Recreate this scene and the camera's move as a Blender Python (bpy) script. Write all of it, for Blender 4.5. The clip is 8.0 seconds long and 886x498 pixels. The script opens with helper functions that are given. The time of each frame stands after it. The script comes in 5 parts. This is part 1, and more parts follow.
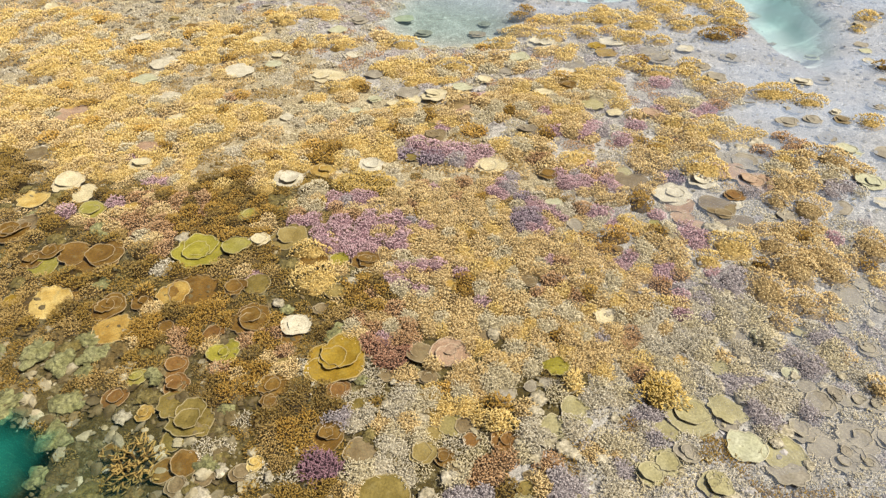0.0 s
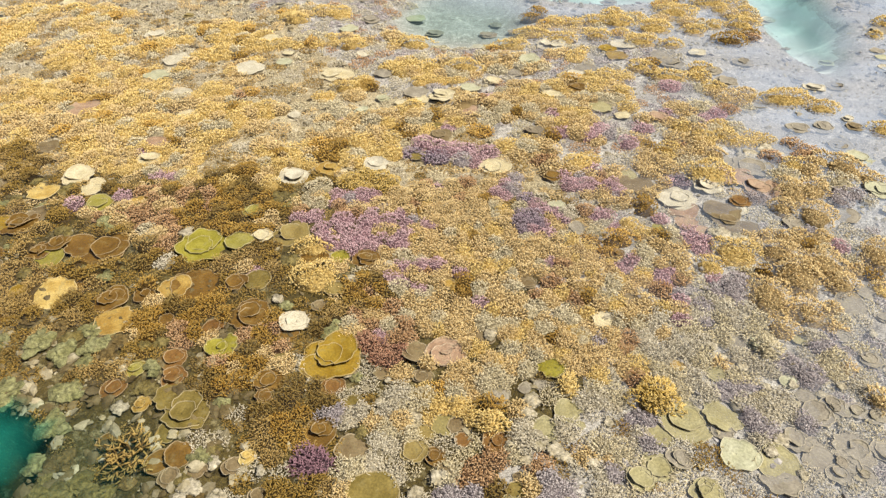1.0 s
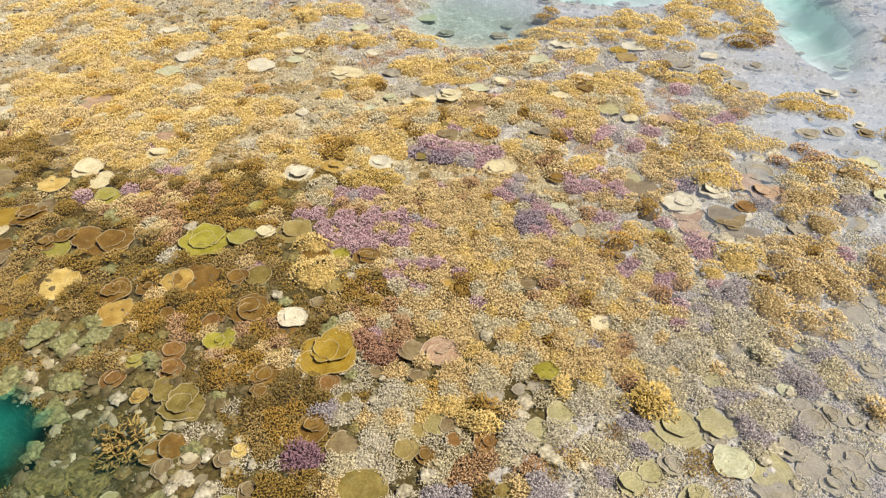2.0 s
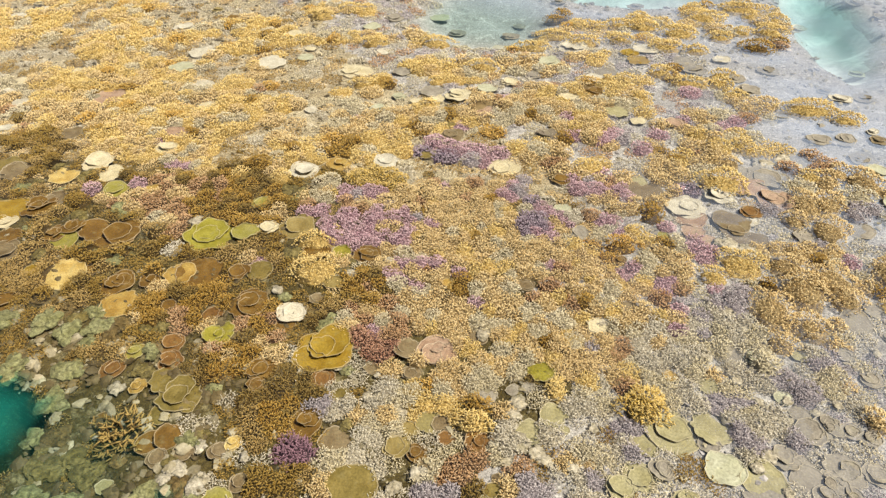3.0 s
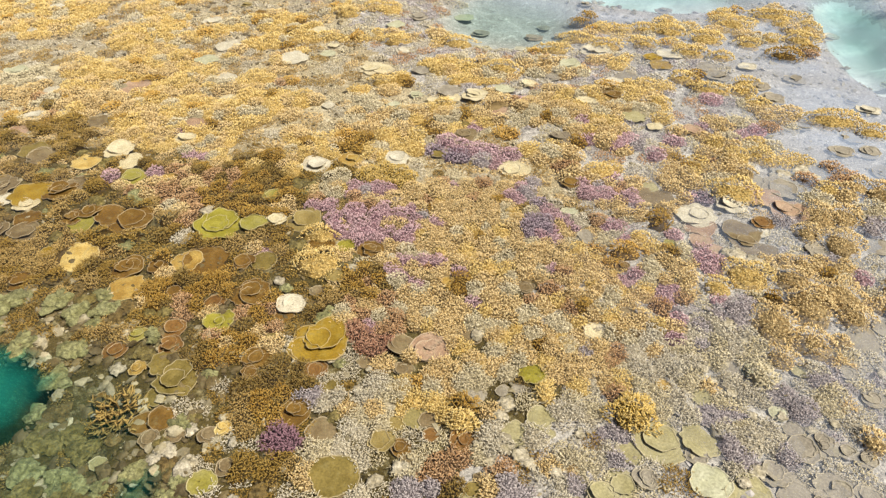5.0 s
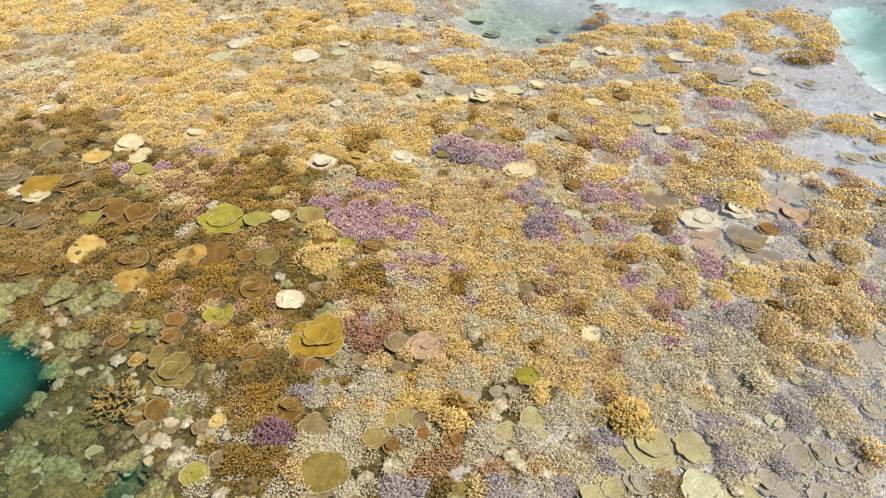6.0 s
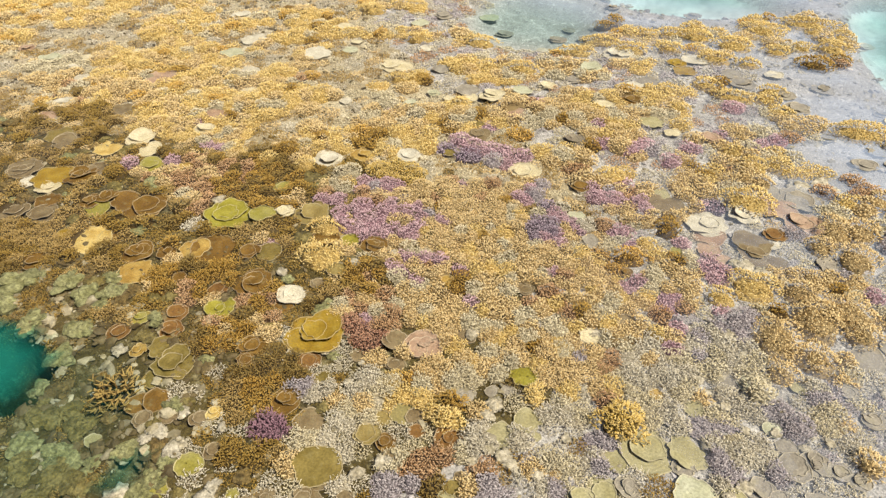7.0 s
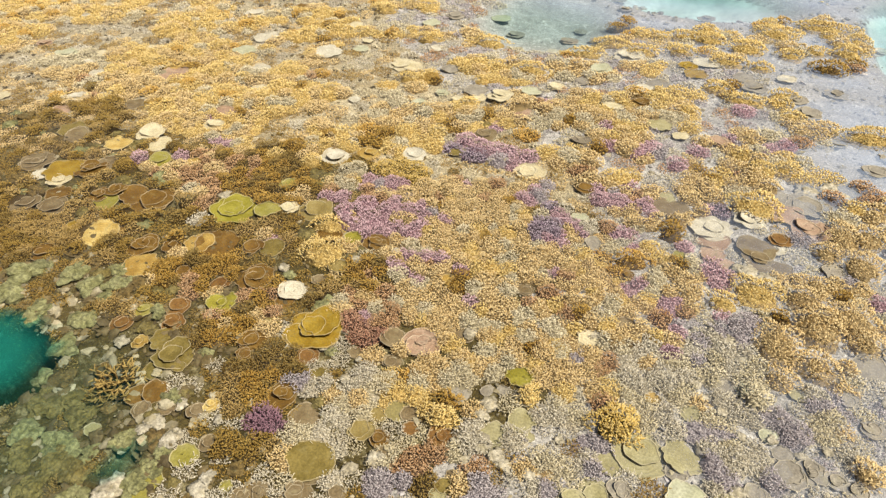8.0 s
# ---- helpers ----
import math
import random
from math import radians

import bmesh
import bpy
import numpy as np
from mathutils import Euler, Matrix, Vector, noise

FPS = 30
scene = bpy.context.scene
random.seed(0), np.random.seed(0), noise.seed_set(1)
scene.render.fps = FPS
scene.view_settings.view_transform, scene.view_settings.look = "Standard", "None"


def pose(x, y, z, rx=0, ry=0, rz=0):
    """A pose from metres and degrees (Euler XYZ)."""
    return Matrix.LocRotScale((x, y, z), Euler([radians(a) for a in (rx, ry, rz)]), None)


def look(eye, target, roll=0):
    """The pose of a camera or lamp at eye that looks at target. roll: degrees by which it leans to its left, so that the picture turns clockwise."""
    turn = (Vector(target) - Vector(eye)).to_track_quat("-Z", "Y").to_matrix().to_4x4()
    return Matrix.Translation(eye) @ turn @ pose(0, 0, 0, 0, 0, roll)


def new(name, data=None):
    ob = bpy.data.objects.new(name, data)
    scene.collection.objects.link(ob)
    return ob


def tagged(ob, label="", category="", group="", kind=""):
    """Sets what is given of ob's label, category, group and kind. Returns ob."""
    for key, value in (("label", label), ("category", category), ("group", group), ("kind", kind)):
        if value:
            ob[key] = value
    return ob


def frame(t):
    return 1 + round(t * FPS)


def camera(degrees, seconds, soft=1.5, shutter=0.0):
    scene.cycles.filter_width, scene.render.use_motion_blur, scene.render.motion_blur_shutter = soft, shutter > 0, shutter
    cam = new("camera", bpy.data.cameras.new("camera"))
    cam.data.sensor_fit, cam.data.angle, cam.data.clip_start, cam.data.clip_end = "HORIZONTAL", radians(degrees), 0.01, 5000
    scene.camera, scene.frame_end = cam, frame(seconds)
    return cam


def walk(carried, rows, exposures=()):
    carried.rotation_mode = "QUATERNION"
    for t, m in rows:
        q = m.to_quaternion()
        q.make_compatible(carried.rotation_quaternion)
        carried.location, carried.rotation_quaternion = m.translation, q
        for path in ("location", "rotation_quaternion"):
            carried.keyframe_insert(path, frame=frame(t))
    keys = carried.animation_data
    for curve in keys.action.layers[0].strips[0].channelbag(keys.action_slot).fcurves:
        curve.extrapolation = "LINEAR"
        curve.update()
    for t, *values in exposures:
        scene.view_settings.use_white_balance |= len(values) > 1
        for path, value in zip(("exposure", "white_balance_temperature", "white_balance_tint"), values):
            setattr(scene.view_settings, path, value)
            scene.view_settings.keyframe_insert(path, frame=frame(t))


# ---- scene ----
cam = camera(71.0, 8.0, soft=1.4)
PATH = [
    (0, (0.851, 0.242, 4.707), (0.714, 1.759, 3.41), -0.8),
    (0.5, (0.931, 0.245, 4.71), (0.771, 1.759, 3.413), -0.7),
    (1, (1.014, 0.246, 4.708), (0.831, 1.758, 3.413), -0.7),
    (1.5, (1.099, 0.252, 4.711), (0.892, 1.762, 3.415), -0.7),
    (3, (1.354, 0.267, 4.717), (1.076, 1.765, 3.422), -0.6),
    (3.5, (1.439, 0.273, 4.715), (1.136, 1.767, 3.42), -0.6),
    (4, (1.517, 0.283, 4.715), (1.192, 1.772, 3.421), -0.6),
    (4.5, (1.597, 0.292, 4.719), (1.248, 1.776, 3.424), -0.6),
    (6, (1.844, 0.333, 4.713), (1.424, 1.8, 3.42), -0.6),
    (6.5, (1.921, 0.351, 4.709), (1.478, 1.811, 3.416), -0.5),
    (7, (1.996, 0.367, 4.712), (1.53, 1.819, 3.418), -0.5),
    (7.5, (2.072, 0.38, 4.707), (1.584, 1.827, 3.414), -0.5),
    (8, (2.145, 0.394, 4.711), (1.635, 1.832, 3.418), -0.5),
]
walk(cam, [(t, look(eye, target, roll)) for t, eye, target, roll in PATH])

# ---- sky, sun and exposure ----
SUN_ELEVATION, SUN_AZIMUTH = radians(58), radians(96)   # azimuth from +y towards +x
world = bpy.data.worlds.new("sky")
scene.world = world
world.use_nodes = True
wt = world.node_tree
sky = wt.nodes.new("ShaderNodeTexSky")
sky.sky_type = "NISHITA"
sky.sun_disc = False
sky.sun_elevation, sky.sun_rotation = SUN_ELEVATION, SUN_AZIMUTH
sky.air_density, sky.dust_density = 1.0, 2.5
background = wt.nodes["Background"]
wt.links.new(sky.outputs[0], background.inputs[0])
background.inputs[1].default_value = 0.055

sun = new("sun", bpy.data.lights.new("sun", "SUN"))
sun.data.energy, sun.data.angle, sun.data.color = 5.0, radians(4), (1.0, 0.93, 0.76)
sun_way = Vector((math.sin(SUN_AZIMUTH) * math.cos(SUN_ELEVATION), math.cos(SUN_AZIMUTH) * math.cos(SUN_ELEVATION), math.sin(SUN_ELEVATION)))
sun.matrix_world = look(sun_way * 40, (0, 0, 0))
scene.view_settings.exposure = 0.63


# ---- smooth numpy noise ----
GRID = np.random.RandomState(7).rand(256, 256)


def value_noise(x, y):
    """Value noise in 0..1 with a feature size of 1."""
    x, y = np.asarray(x, float), np.asarray(y, float)
    i, j = np.floor(x).astype(int), np.floor(y).astype(int)
    u, v = x - i, y - j
    u, v = u * u * (3 - 2 * u), v * v * (3 - 2 * v)
    a, b = GRID[i % 256, j % 256], GRID[(i + 1) % 256, j % 256]
    c, d = GRID[i % 256, (j + 1) % 256], GRID[(i + 1) % 256, (j + 1) % 256]
    return a * (1 - u) * (1 - v) + b * u * (1 - v) + c * (1 - u) * v + d * u * v


def fbm(x, y, size, octaves=3):
    """Layered noise in about -1..1; size is the largest feature in metres."""
    total, weight = 0.0, 0.0
    for k in range(octaves):
        total = total + (value_noise(x / size * 2**k + 17.3 * k, y / size * 2**k + 5.1 * k) * 2 - 1) * 0.5**k
        weight += 0.5**k
    return total / weight


# ---- materials ----
def mix_rgb(nt, mode, fac, a, b):
    node = nt.nodes.new("ShaderNodeMix")
    node.data_type, node.blend_type = "RGBA", mode
    for socket, value in ((node.inputs[0], fac), (node.inputs[6], a), (node.inputs[7], b)):
        if isinstance(value, bpy.types.NodeSocket):
            nt.links.new(value, socket)
        elif isinstance(value, (int, float)):
            socket.default_value = value
        else:
            socket.default_value = (*value, 1)
    return node.outputs[2]


def noise_node(nt, scale, detail=3.0, rough=0.6):
    node = nt.nodes.new("ShaderNodeTexNoise")
    node.inputs["Scale"].default_value, node.inputs["Detail"].default_value, node.inputs["Roughness"].default_value = scale, detail, rough
    where = nt.nodes.new("ShaderNodeNewGeometry")
    nt.links.new(where.outputs["Position"], node.inputs["Vector"])
    return node.outputs["Fac"]


def ramp(nt, value, low, high, to_low=0.0, to_high=1.0):
    node = nt.nodes.new("ShaderNodeMapRange")
    node.inputs["From Min"].default_value, node.inputs["From Max"].default_value = low, high
    node.inputs["To Min"].default_value, node.inputs["To Max"].default_value = to_low, to_high
    nt.links.new(value, node.inputs["Value"])
    return node.outputs["Result"]


def material(name, rough=0.75):
    mat = bpy.data.materials.new(name)
    mat.use_nodes = True
    nt = mat.node_tree
    shader = nt.nodes["Principled BSDF"]
    shader.inputs["Roughness"].default_value = rough
    shader.inputs["Specular IOR Level"].default_value = 0.25
    return mat, nt, shader


def bump(nt, shader, height, strength, distance):
    node = nt.nodes.new("ShaderNodeBump")
    node.inputs["Strength"].default_value, node.inputs["Distance"].default_value = strength, distance
    nt.links.new(height, node.inputs["Height"])
    nt.links.new(node.outputs["Normal"], shader.inputs["Normal"])


def coral_material(name, colour, second, patch=3.0, grain=60.0, island=0.35, algae=0.0, growth=0.0, relief=0.004, fleck=(0.72, 1.2)):
    """Living coral: two tones in patches, fine polyp grain, each island a little lighter or darker."""
    mat, nt, shader = material(name)
    tone = mix_rgb(nt, "MIX", ramp(nt, noise_node(nt, patch), 0.38, 0.62), colour, second)
    where = nt.nodes.new("ShaderNodeNewGeometry")
    tone = mix_rgb(nt, "MULTIPLY", 1.0, tone, mix_rgb(nt, "MIX", where.outputs["Random Per Island"], (1 - island,) * 3, (1 + island * 0.6,) * 3))
    fine = noise_node(nt, grain, 4.0, 0.7)
    tone = mix_rgb(nt, "MULTIPLY", 1.0, tone, mix_rgb(nt, "MIX", ramp(nt, fine, 0.3, 0.7), (fleck[0],) * 3, (fleck[1],) * 3))
    if growth:   # concentric growth lines
        local = nt.nodes.new("ShaderNodeTexCoord")
        wave = nt.nodes.new("ShaderNodeTexWave")
        wave.wave_type, wave.rings_direction = "RINGS", "Z"
        wave.inputs["Scale"].default_value, wave.inputs["Distortion"].default_value, wave.inputs["Detail"].default_value = 9.0, 2.5, 2.0
        nt.links.new(local.outputs["Object"], wave.inputs["Vector"])
        tone = mix_rgb(nt, "MULTIPLY", growth, tone, mix_rgb(nt, "MIX", wave.outputs["Fac"], (0.62, 0.62, 0.62), (1.3, 1.3, 1.3)))
    if algae:
        tone = mix_rgb(nt, "MIX", ramp(nt, noise_node(nt, 14.0, 4.0), 0.55, 0.7, 0.0, algae), tone, (0.16, 0.14, 0.07))
    nt.links.new(tone, shader.inputs["Base Color"])
    bump(nt, shader, fine, 0.6, relief)
    return mat


# colour, second colour and tip colour of each kind of branching coral
BRANCH = {
    "gold": ((0.54, 0.36, 0.105), (0.60, 0.43, 0.15), (0.74, 0.58, 0.28)),
    "orange": ((0.46, 0.25, 0.04), (0.50, 0.30, 0.06), (0.70, 0.48, 0.18)),
    "yellow": ((0.499, 0.310, 0.043), (0.533, 0.361, 0.086), (0.688, 0.533, 0.241)),
    "tan": ((0.50, 0.335, 0.135), (0.57, 0.41, 0.19), (0.74, 0.59, 0.34)),
    "rust": ((0.25, 0.13, 0.016), (0.30, 0.17, 0.026), (0.50, 0.34, 0.10)),
    "brown": ((0.145, 0.085, 0.015), (0.18, 0.112, 0.025), (0.33, 0.24, 0.085)),
    "pink": ((0.32, 0.165, 0.072), (0.37, 0.215, 0.105), (0.64, 0.44, 0.26)),
    "dun": ((0.255, 0.158, 0.042), (0.315, 0.208, 0.068), (0.46, 0.335, 0.14)),
    "cream": ((0.44, 0.37, 0.23), (0.51, 0.44, 0.29), (0.68, 0.60, 0.44)),
    "drab": ((0.20, 0.115, 0.017), (0.25, 0.155, 0.030), (0.37, 0.255, 0.075)),
    "purple": ((0.36, 0.20, 0.245), (0.44, 0.28, 0.30), (0.66, 0.48, 0.52)),
    "lavender": ((0.29, 0.245, 0.265), (0.35, 0.305, 0.315), (0.52, 0.47, 0.47)),
    "violet": ((0.20, 0.10, 0.135), (0.23, 0.125, 0.16), (0.32, 0.19, 0.225)),
    "red": ((0.27, 0.12, 0.075), (0.32, 0.16, 0.10), (0.55, 0.34, 0.23)),
    "indigo": ((0.25, 0.175, 0.235), (0.31, 0.235, 0.28), (0.44, 0.37, 0.42)),
    "grey": ((0.40, 0.345, 0.25), (0.46, 0.41, 0.31), (0.65, 0.59, 0.49)),
    "dark": ((0.09, 0.055, 0.015), (0.12, 0.075, 0.02), (0.42, 0.30, 0.10)),
}
GAP_SHADE = {"grey": 0.6, "lavender": 0.5, "cream": 0.5, "gold": 0.55, "tan": 0.35, "purple": 0.4}   # share of the branch colour kept inside a colony; shade between branches painted in
SHADED_BASE_MATS = {k: coral_material(k + "_base", tuple(GAP_SHADE.get(k, 0.2) * v for v in a), tuple(GAP_SHADE.get(k, 0.2) * v for v in b), 3.0, 60.0) for k, (a, b, c) in BRANCH.items()}
BRANCH_MATS = {k: (coral_material(k + "_branch", a, b, 2.5, 90.0, 0.18), coral_material(k + "_tip", tuple(0.35 * p + 0.65 * q for p, q in zip(b, c)), tuple(0.6 * p + 0.4 * q for p, q in zip(b, c)), 4.0, 90.0, 0.15)) for k, (a, b, c) in BRANCH.items()}

# plate corals
PLATE = {
    "gold": ((0.34, 0.23, 0.06), (0.47, 0.36, 0.14)),
    "brown": ((0.105, 0.055, 0.008), (0.15, 0.082, 0.014)),
    "red": ((0.125, 0.06, 0.014), (0.17, 0.088, 0.022)),
    "tan": ((0.240, 0.145, 0.030), (0.33, 0.225, 0.062)),
    "cream": ((0.40, 0.345, 0.215), (0.48, 0.42, 0.29)),
    "white": ((0.36, 0.325, 0.25), (0.47, 0.435, 0.355)),
    "mustard": ((0.203, 0.124, 0.009), (0.255, 0.169, 0.019)),
    "olive": ((0.124, 0.091, 0.020), (0.175, 0.131, 0.035)),
    "khaki": ((0.178, 0.131, 0.040), (0.230, 0.178, 0.066)),
    "green": ((0.18, 0.155, 0.015), (0.24, 0.21, 0.03)),
    "lime": ((0.197, 0.173, 0.029), (0.243, 0.215, 0.063)),
    "moss": ((0.156, 0.156, 0.034), (0.235, 0.224, 0.084)),
    "greenbrown": ((0.171, 0.144, 0.054), (0.216, 0.180, 0.072)),
    "taupe": ((0.125, 0.088, 0.042), (0.175, 0.132, 0.073)),
    "gray": ((0.19, 0.165, 0.13), (0.255, 0.228, 0.185)),
    "sage": ((0.230, 0.203, 0.099), (0.288, 0.261, 0.149)),
    "pale": ((0.31, 0.305, 0.20), (0.37, 0.365, 0.265)),
    "rose": ((0.25, 0.16, 0.105), (0.32, 0.225, 0.16)),
    "dark": ((0.12, 0.095, 0.07), (0.17, 0.14, 0.10)),
}
PLATE_MATS = {k: coral_material(k + "_plate", a, b, 7.0, 55.0, 0.12, 0.45, 0.16, 0.009) for k, (a, b) in PLATE.items()}
RIM_MATS = {k: coral_material(k + "_rim", tuple(0.6 * v + 0.20 * w for v, w in zip(b, (1.0, 0.86, 0.62))), tuple(0.72 * v + 0.11 * w for v, w in zip(b, (1.0, 0.86, 0.62))), 9.0, 80.0, 0.1) for k, (a, b) in PLATE.items()}

# dead coral rock, sand and rubble
def bed_material(name, base, other, light, dark):
    mat, nt, shader = material(name, 0.85)
    tone = mix_rgb(nt, "MIX", ramp(nt, noise_node(nt, 1.3, 4.0), 0.4, 0.62), base, other)
    tone = mix_rgb(nt, "MIX", ramp(nt, noise_node(nt, 7.0, 5.0, 0.7), 0.52, 0.66), tone, light)
    tone = mix_rgb(nt, "MIX", ramp(nt, noise_node(nt, 4.1, 5.0, 0.7), 0.56, 0.70), tone, dark)
    fine = noise_node(nt, 38.0, 5.0, 0.75)
    tone = mix_rgb(nt, "MULTIPLY", 1.0, tone, mix_rgb(nt, "MIX", ramp(nt, fine, 0.3, 0.7), (0.25, 0.25, 0.25), (1.6, 1.6, 1.6)))
    nt.links.new(tone, shader.inputs["Base Color"])
    bump(nt, shader, fine, 1.0, 0.02)
    return mat


def sand_material():
    mat, nt, shader = material("coral_sand", 0.9)
    tone = mix_rgb(nt, "MIX", ramp(nt, noise_node(nt, 1.1, 5.0, 0.65), 0.42, 0.6), (0.40, 0.40, 0.38), (0.62, 0.62, 0.60))
    nt.links.new(tone, shader.inputs["Base Color"])
    bump(nt, shader, noise_node(nt, 20.0, 4.0), 0.5, 0.01)
    return mat


SAND = sand_material()
REEF_ROCK = bed_material("reef_rock", (0.062, 0.045, 0.011), (0.095, 0.072, 0.022), (0.21, 0.18, 0.095), (0.022, 0.016, 0.004))
BEIGE_ROCK = bed_material("beige_reef_rock", (0.30, 0.245, 0.15), (0.40, 0.345, 0.235), (0.54, 0.48, 0.36), (0.20, 0.155, 0.085))
PALE_ROCK = bed_material("pale_reef_rock", (0.30, 0.28, 0.26), (0.375, 0.355, 0.34), (0.52, 0.50, 0.475), (0.20, 0.185, 0.175))
BLEACHED = coral_material("bleached_rock", (0.239, 0.207, 0.147), (0.359, 0.322, 0.253), 12.0, 32.0, 0.2, 0.6, 0.0, 0.03, (0.45, 1.5))
RUBBLE = {
    "pale": coral_material("pale_rubble", (0.228, 0.190, 0.114), (0.327, 0.289, 0.205), 8.0, 50.0, 0.4, 0.4),
    "olive": coral_material("olive_rubble", (0.084, 0.061, 0.025), (0.136, 0.104, 0.052), 6.0, 50.0, 0.4, 0.4),
    "grey": coral_material("grey_rubble", (0.275, 0.255, 0.25), (0.365, 0.34, 0.34), 6.0, 50.0, 0.4, 0.3),
}
HEAD_MATS = [
    coral_material("olive_rock", (0.095, 0.073, 0.020), (0.15, 0.12, 0.044), 9.0, 30.0, 0.3, 0.55, 0.0, 0.045, (0.3, 1.55)),
    coral_material("pale_green_head", (0.125, 0.12, 0.048), (0.20, 0.195, 0.095), 9.0, 30.0, 0.3, 0.55, 0.0, 0.045, (0.3, 1.55)),
    coral_material("brown_head", (0.085, 0.057, 0.018), (0.13, 0.09, 0.033), 9.0, 30.0, 0.3, 0.55, 0.0, 0.045, (0.3, 1.55)),
]


# ---- plan of the reef ----
WATER_LEVEL = -0.02
PITS = []


def pit(x, y, rx, ry, depth, floor="rock"):
    """A hollow of the reef with deeper water."""
    PITS.append((x, y, rx, ry, depth, floor))


pit(-3.43, 2.70, 0.522, 0.464, 2.2, "rock")
pit(-2.44, 2.28, 0.749, 1.075, 0.13, "rock")
pit(-1.43, 2.15, 0.121, 0.133, 0.45, "rock")
pit(6.65, 13.30, 0.42, 1.50, 0.5, "sand")
pit(2.73, 15.84, 1.629, 0.871, 0.6, "sand")
pit(6.90, 14.60, 0.60, 1.80, 0.6, "sand")
pit(-0.01, 13.41, 1.348, 1.467, 0.20, "rock")


def hollow(x, y):
    """How far the hollows lower the bed, and where their floor is sand."""
    x, y = np.asarray(x, float), np.asarray(y, float)
    wx, wy = x + 0.16 * fbm(x, y, 0.8, 2), y + 0.16 * fbm(x + 40, y, 0.8, 2)
    low, sandy = np.zeros_like(wx), np.zeros_like(wx)
    for cx, cy, rx, ry, depth, floor in PITS:
        r = np.hypot((wx - cx) / rx, (wy - cy) / ry)
        s = np.clip((1.7 - r) / 1.5, 0, 1) if floor == "sand" else np.clip((1.35 - r) / 0.8, 0, 1)
        s = s * s * (3 - 2 * s)
        low = np.maximum(low, depth * s)
        if floor == "sand":
            sandy = np.maximum(sandy, s)
    return low, sandy


def bed(x, y):
    """Height of the reef bed under the living coral."""
    low, _ = hollow(x, y)
    x, y = np.asarray(x, float), np.asarray(y, float)
    rough = 0.035 * fbm(x, y, 0.55, 3) + 0.03 * np.abs(fbm(x + 9, y + 3, 0.16, 2))
    return -0.075 + rough + 0.02 * fbm(x, y, 2.5, 2) - low


def pale_ground(x, y):
    """The grey, silty part of the reef flat towards the channel."""
    silty = x + 1.1 * fbm(x, y, 1.3) > 2.15 - 0.97 * np.maximum(0, y - 6.75) - 1.0 * np.clip((4.6 - y) / 1.2, 0, 1)
    return silty & (y + 0.6 * fbm(x + 5, y, 1.1) > 1.9)


PATCHES = []


def patch(kind, x, y, rx, ry, share=1.0):
    """An area in which one kind of branching coral holds that share of the ground."""
    PATCHES.append((kind, x, y, rx, ry, share))


patch("drab", -4.77, 4.36, 0.917, 0.555, 0.8)
patch("drab", -5.13, 4.87, 0.982, 0.746, 0.5)
patch("gold", -8.09, 10.82, 4.69, 2.32, 0.75)
patch("gold", -5.18, 8.21, 2.40, 1.33, 0.9)
patch("gold", -3.61, 8.05, 1.50, 1.00, 1)
patch("gold", -2.69, 7.46, 0.91, 0.74, 0.9)
patch("tan", -6.49, 8.16, 1.22, 0.71, 0.6)
patch("pink", -6.91, 7.88, 0.56, 0.34, 0.5)
patch("dun", -6.16, 6.94, 1.19, 0.58, 0.5)
patch("cream", -7.88, 8.53, 0.59, 0.58, 0.5)
patch("gold", -3.41, 9.07, 0.86, 0.58, 0.8)
patch("gold", -3.35, 11.28, 0.99, 0.58, 0.9)
patch("gold", -2.44, 9.15, 0.66, 0.43, 0.95)
patch("gold", -3.30, 13.19, 0.86, 0.33, 0.9)
patch("gold", -2.57, 11.72, 0.56, 0.39, 0.85)
patch("gold", -1.56, 9.80, 0.34, 0.21, 1)
patch("gold", -1.97, 9.67, 0.44, 0.21, 0.9)
patch("gold", -0.93, 12.03, 0.61, 0.45, 0.85)
patch("tan", -1.66, 11.75, 0.66, 0.38, 0.5)
patch("gold", -1.88, 8.39, 0.79, 0.68, 0.9)
patch("tan", -1.04, 8.64, 0.79, 0.44, 0.9)
patch("tan", -0.37, 8.87, 0.53, 0.36, 0.9)
patch("gold", -1.87, 7.62, 0.74, 0.45, 0.9)
patch("rust", -1.49, 7.77, 0.25, 0.28, 1)
patch("rust", -2.04, 8.83, 0.18, 0.18, 0.5)
patch("gold", -0.89, 8.06, 0.42, 0.32, 0.9)
patch("gold", -0.25, 10.70, 0.91, 0.52, 0.85)
patch("tan", 0.73, 11.01, 0.81, 0.43, 0.85)
patch("tan", 0.95, 9.81, 1.02, 0.61, 1)
patch("gold", 0.82, 9.29, 0.54, 0.23, 1)
patch("tan", 0.45, 8.75, 0.61, 0.44, 0.9)
patch("gold", 0.67, 8.45, 0.51, 0.33, 0.8)
patch("gold", 1.25, 8.48, 0.42, 0.25, 0.9)
patch("tan", 1.46, 9.13, 1.05, 0.82, 0.7)
patch("tan", 1.23, 7.84, 0.95, 0.37, 0.9)
patch("gold", 1.45, 12.63, 0.56, 0.35, 1)
patch("gold", 0.84, 12.00, 0.49, 0.38, 1)
patch("gold", 2.32, 13.10, 0.68, 0.37, 0.9)
patch("gold", 3.16, 13.41, 0.45, 0.47, 1)
patch("gold", 2.01, 11.63, 0.47, 0.36, 0.9)
patch("rust", 1.40, 13.63, 0.33, 0.30, 1)
patch("gold", 3.78, 13.07, 0.44, 0.42, 1)
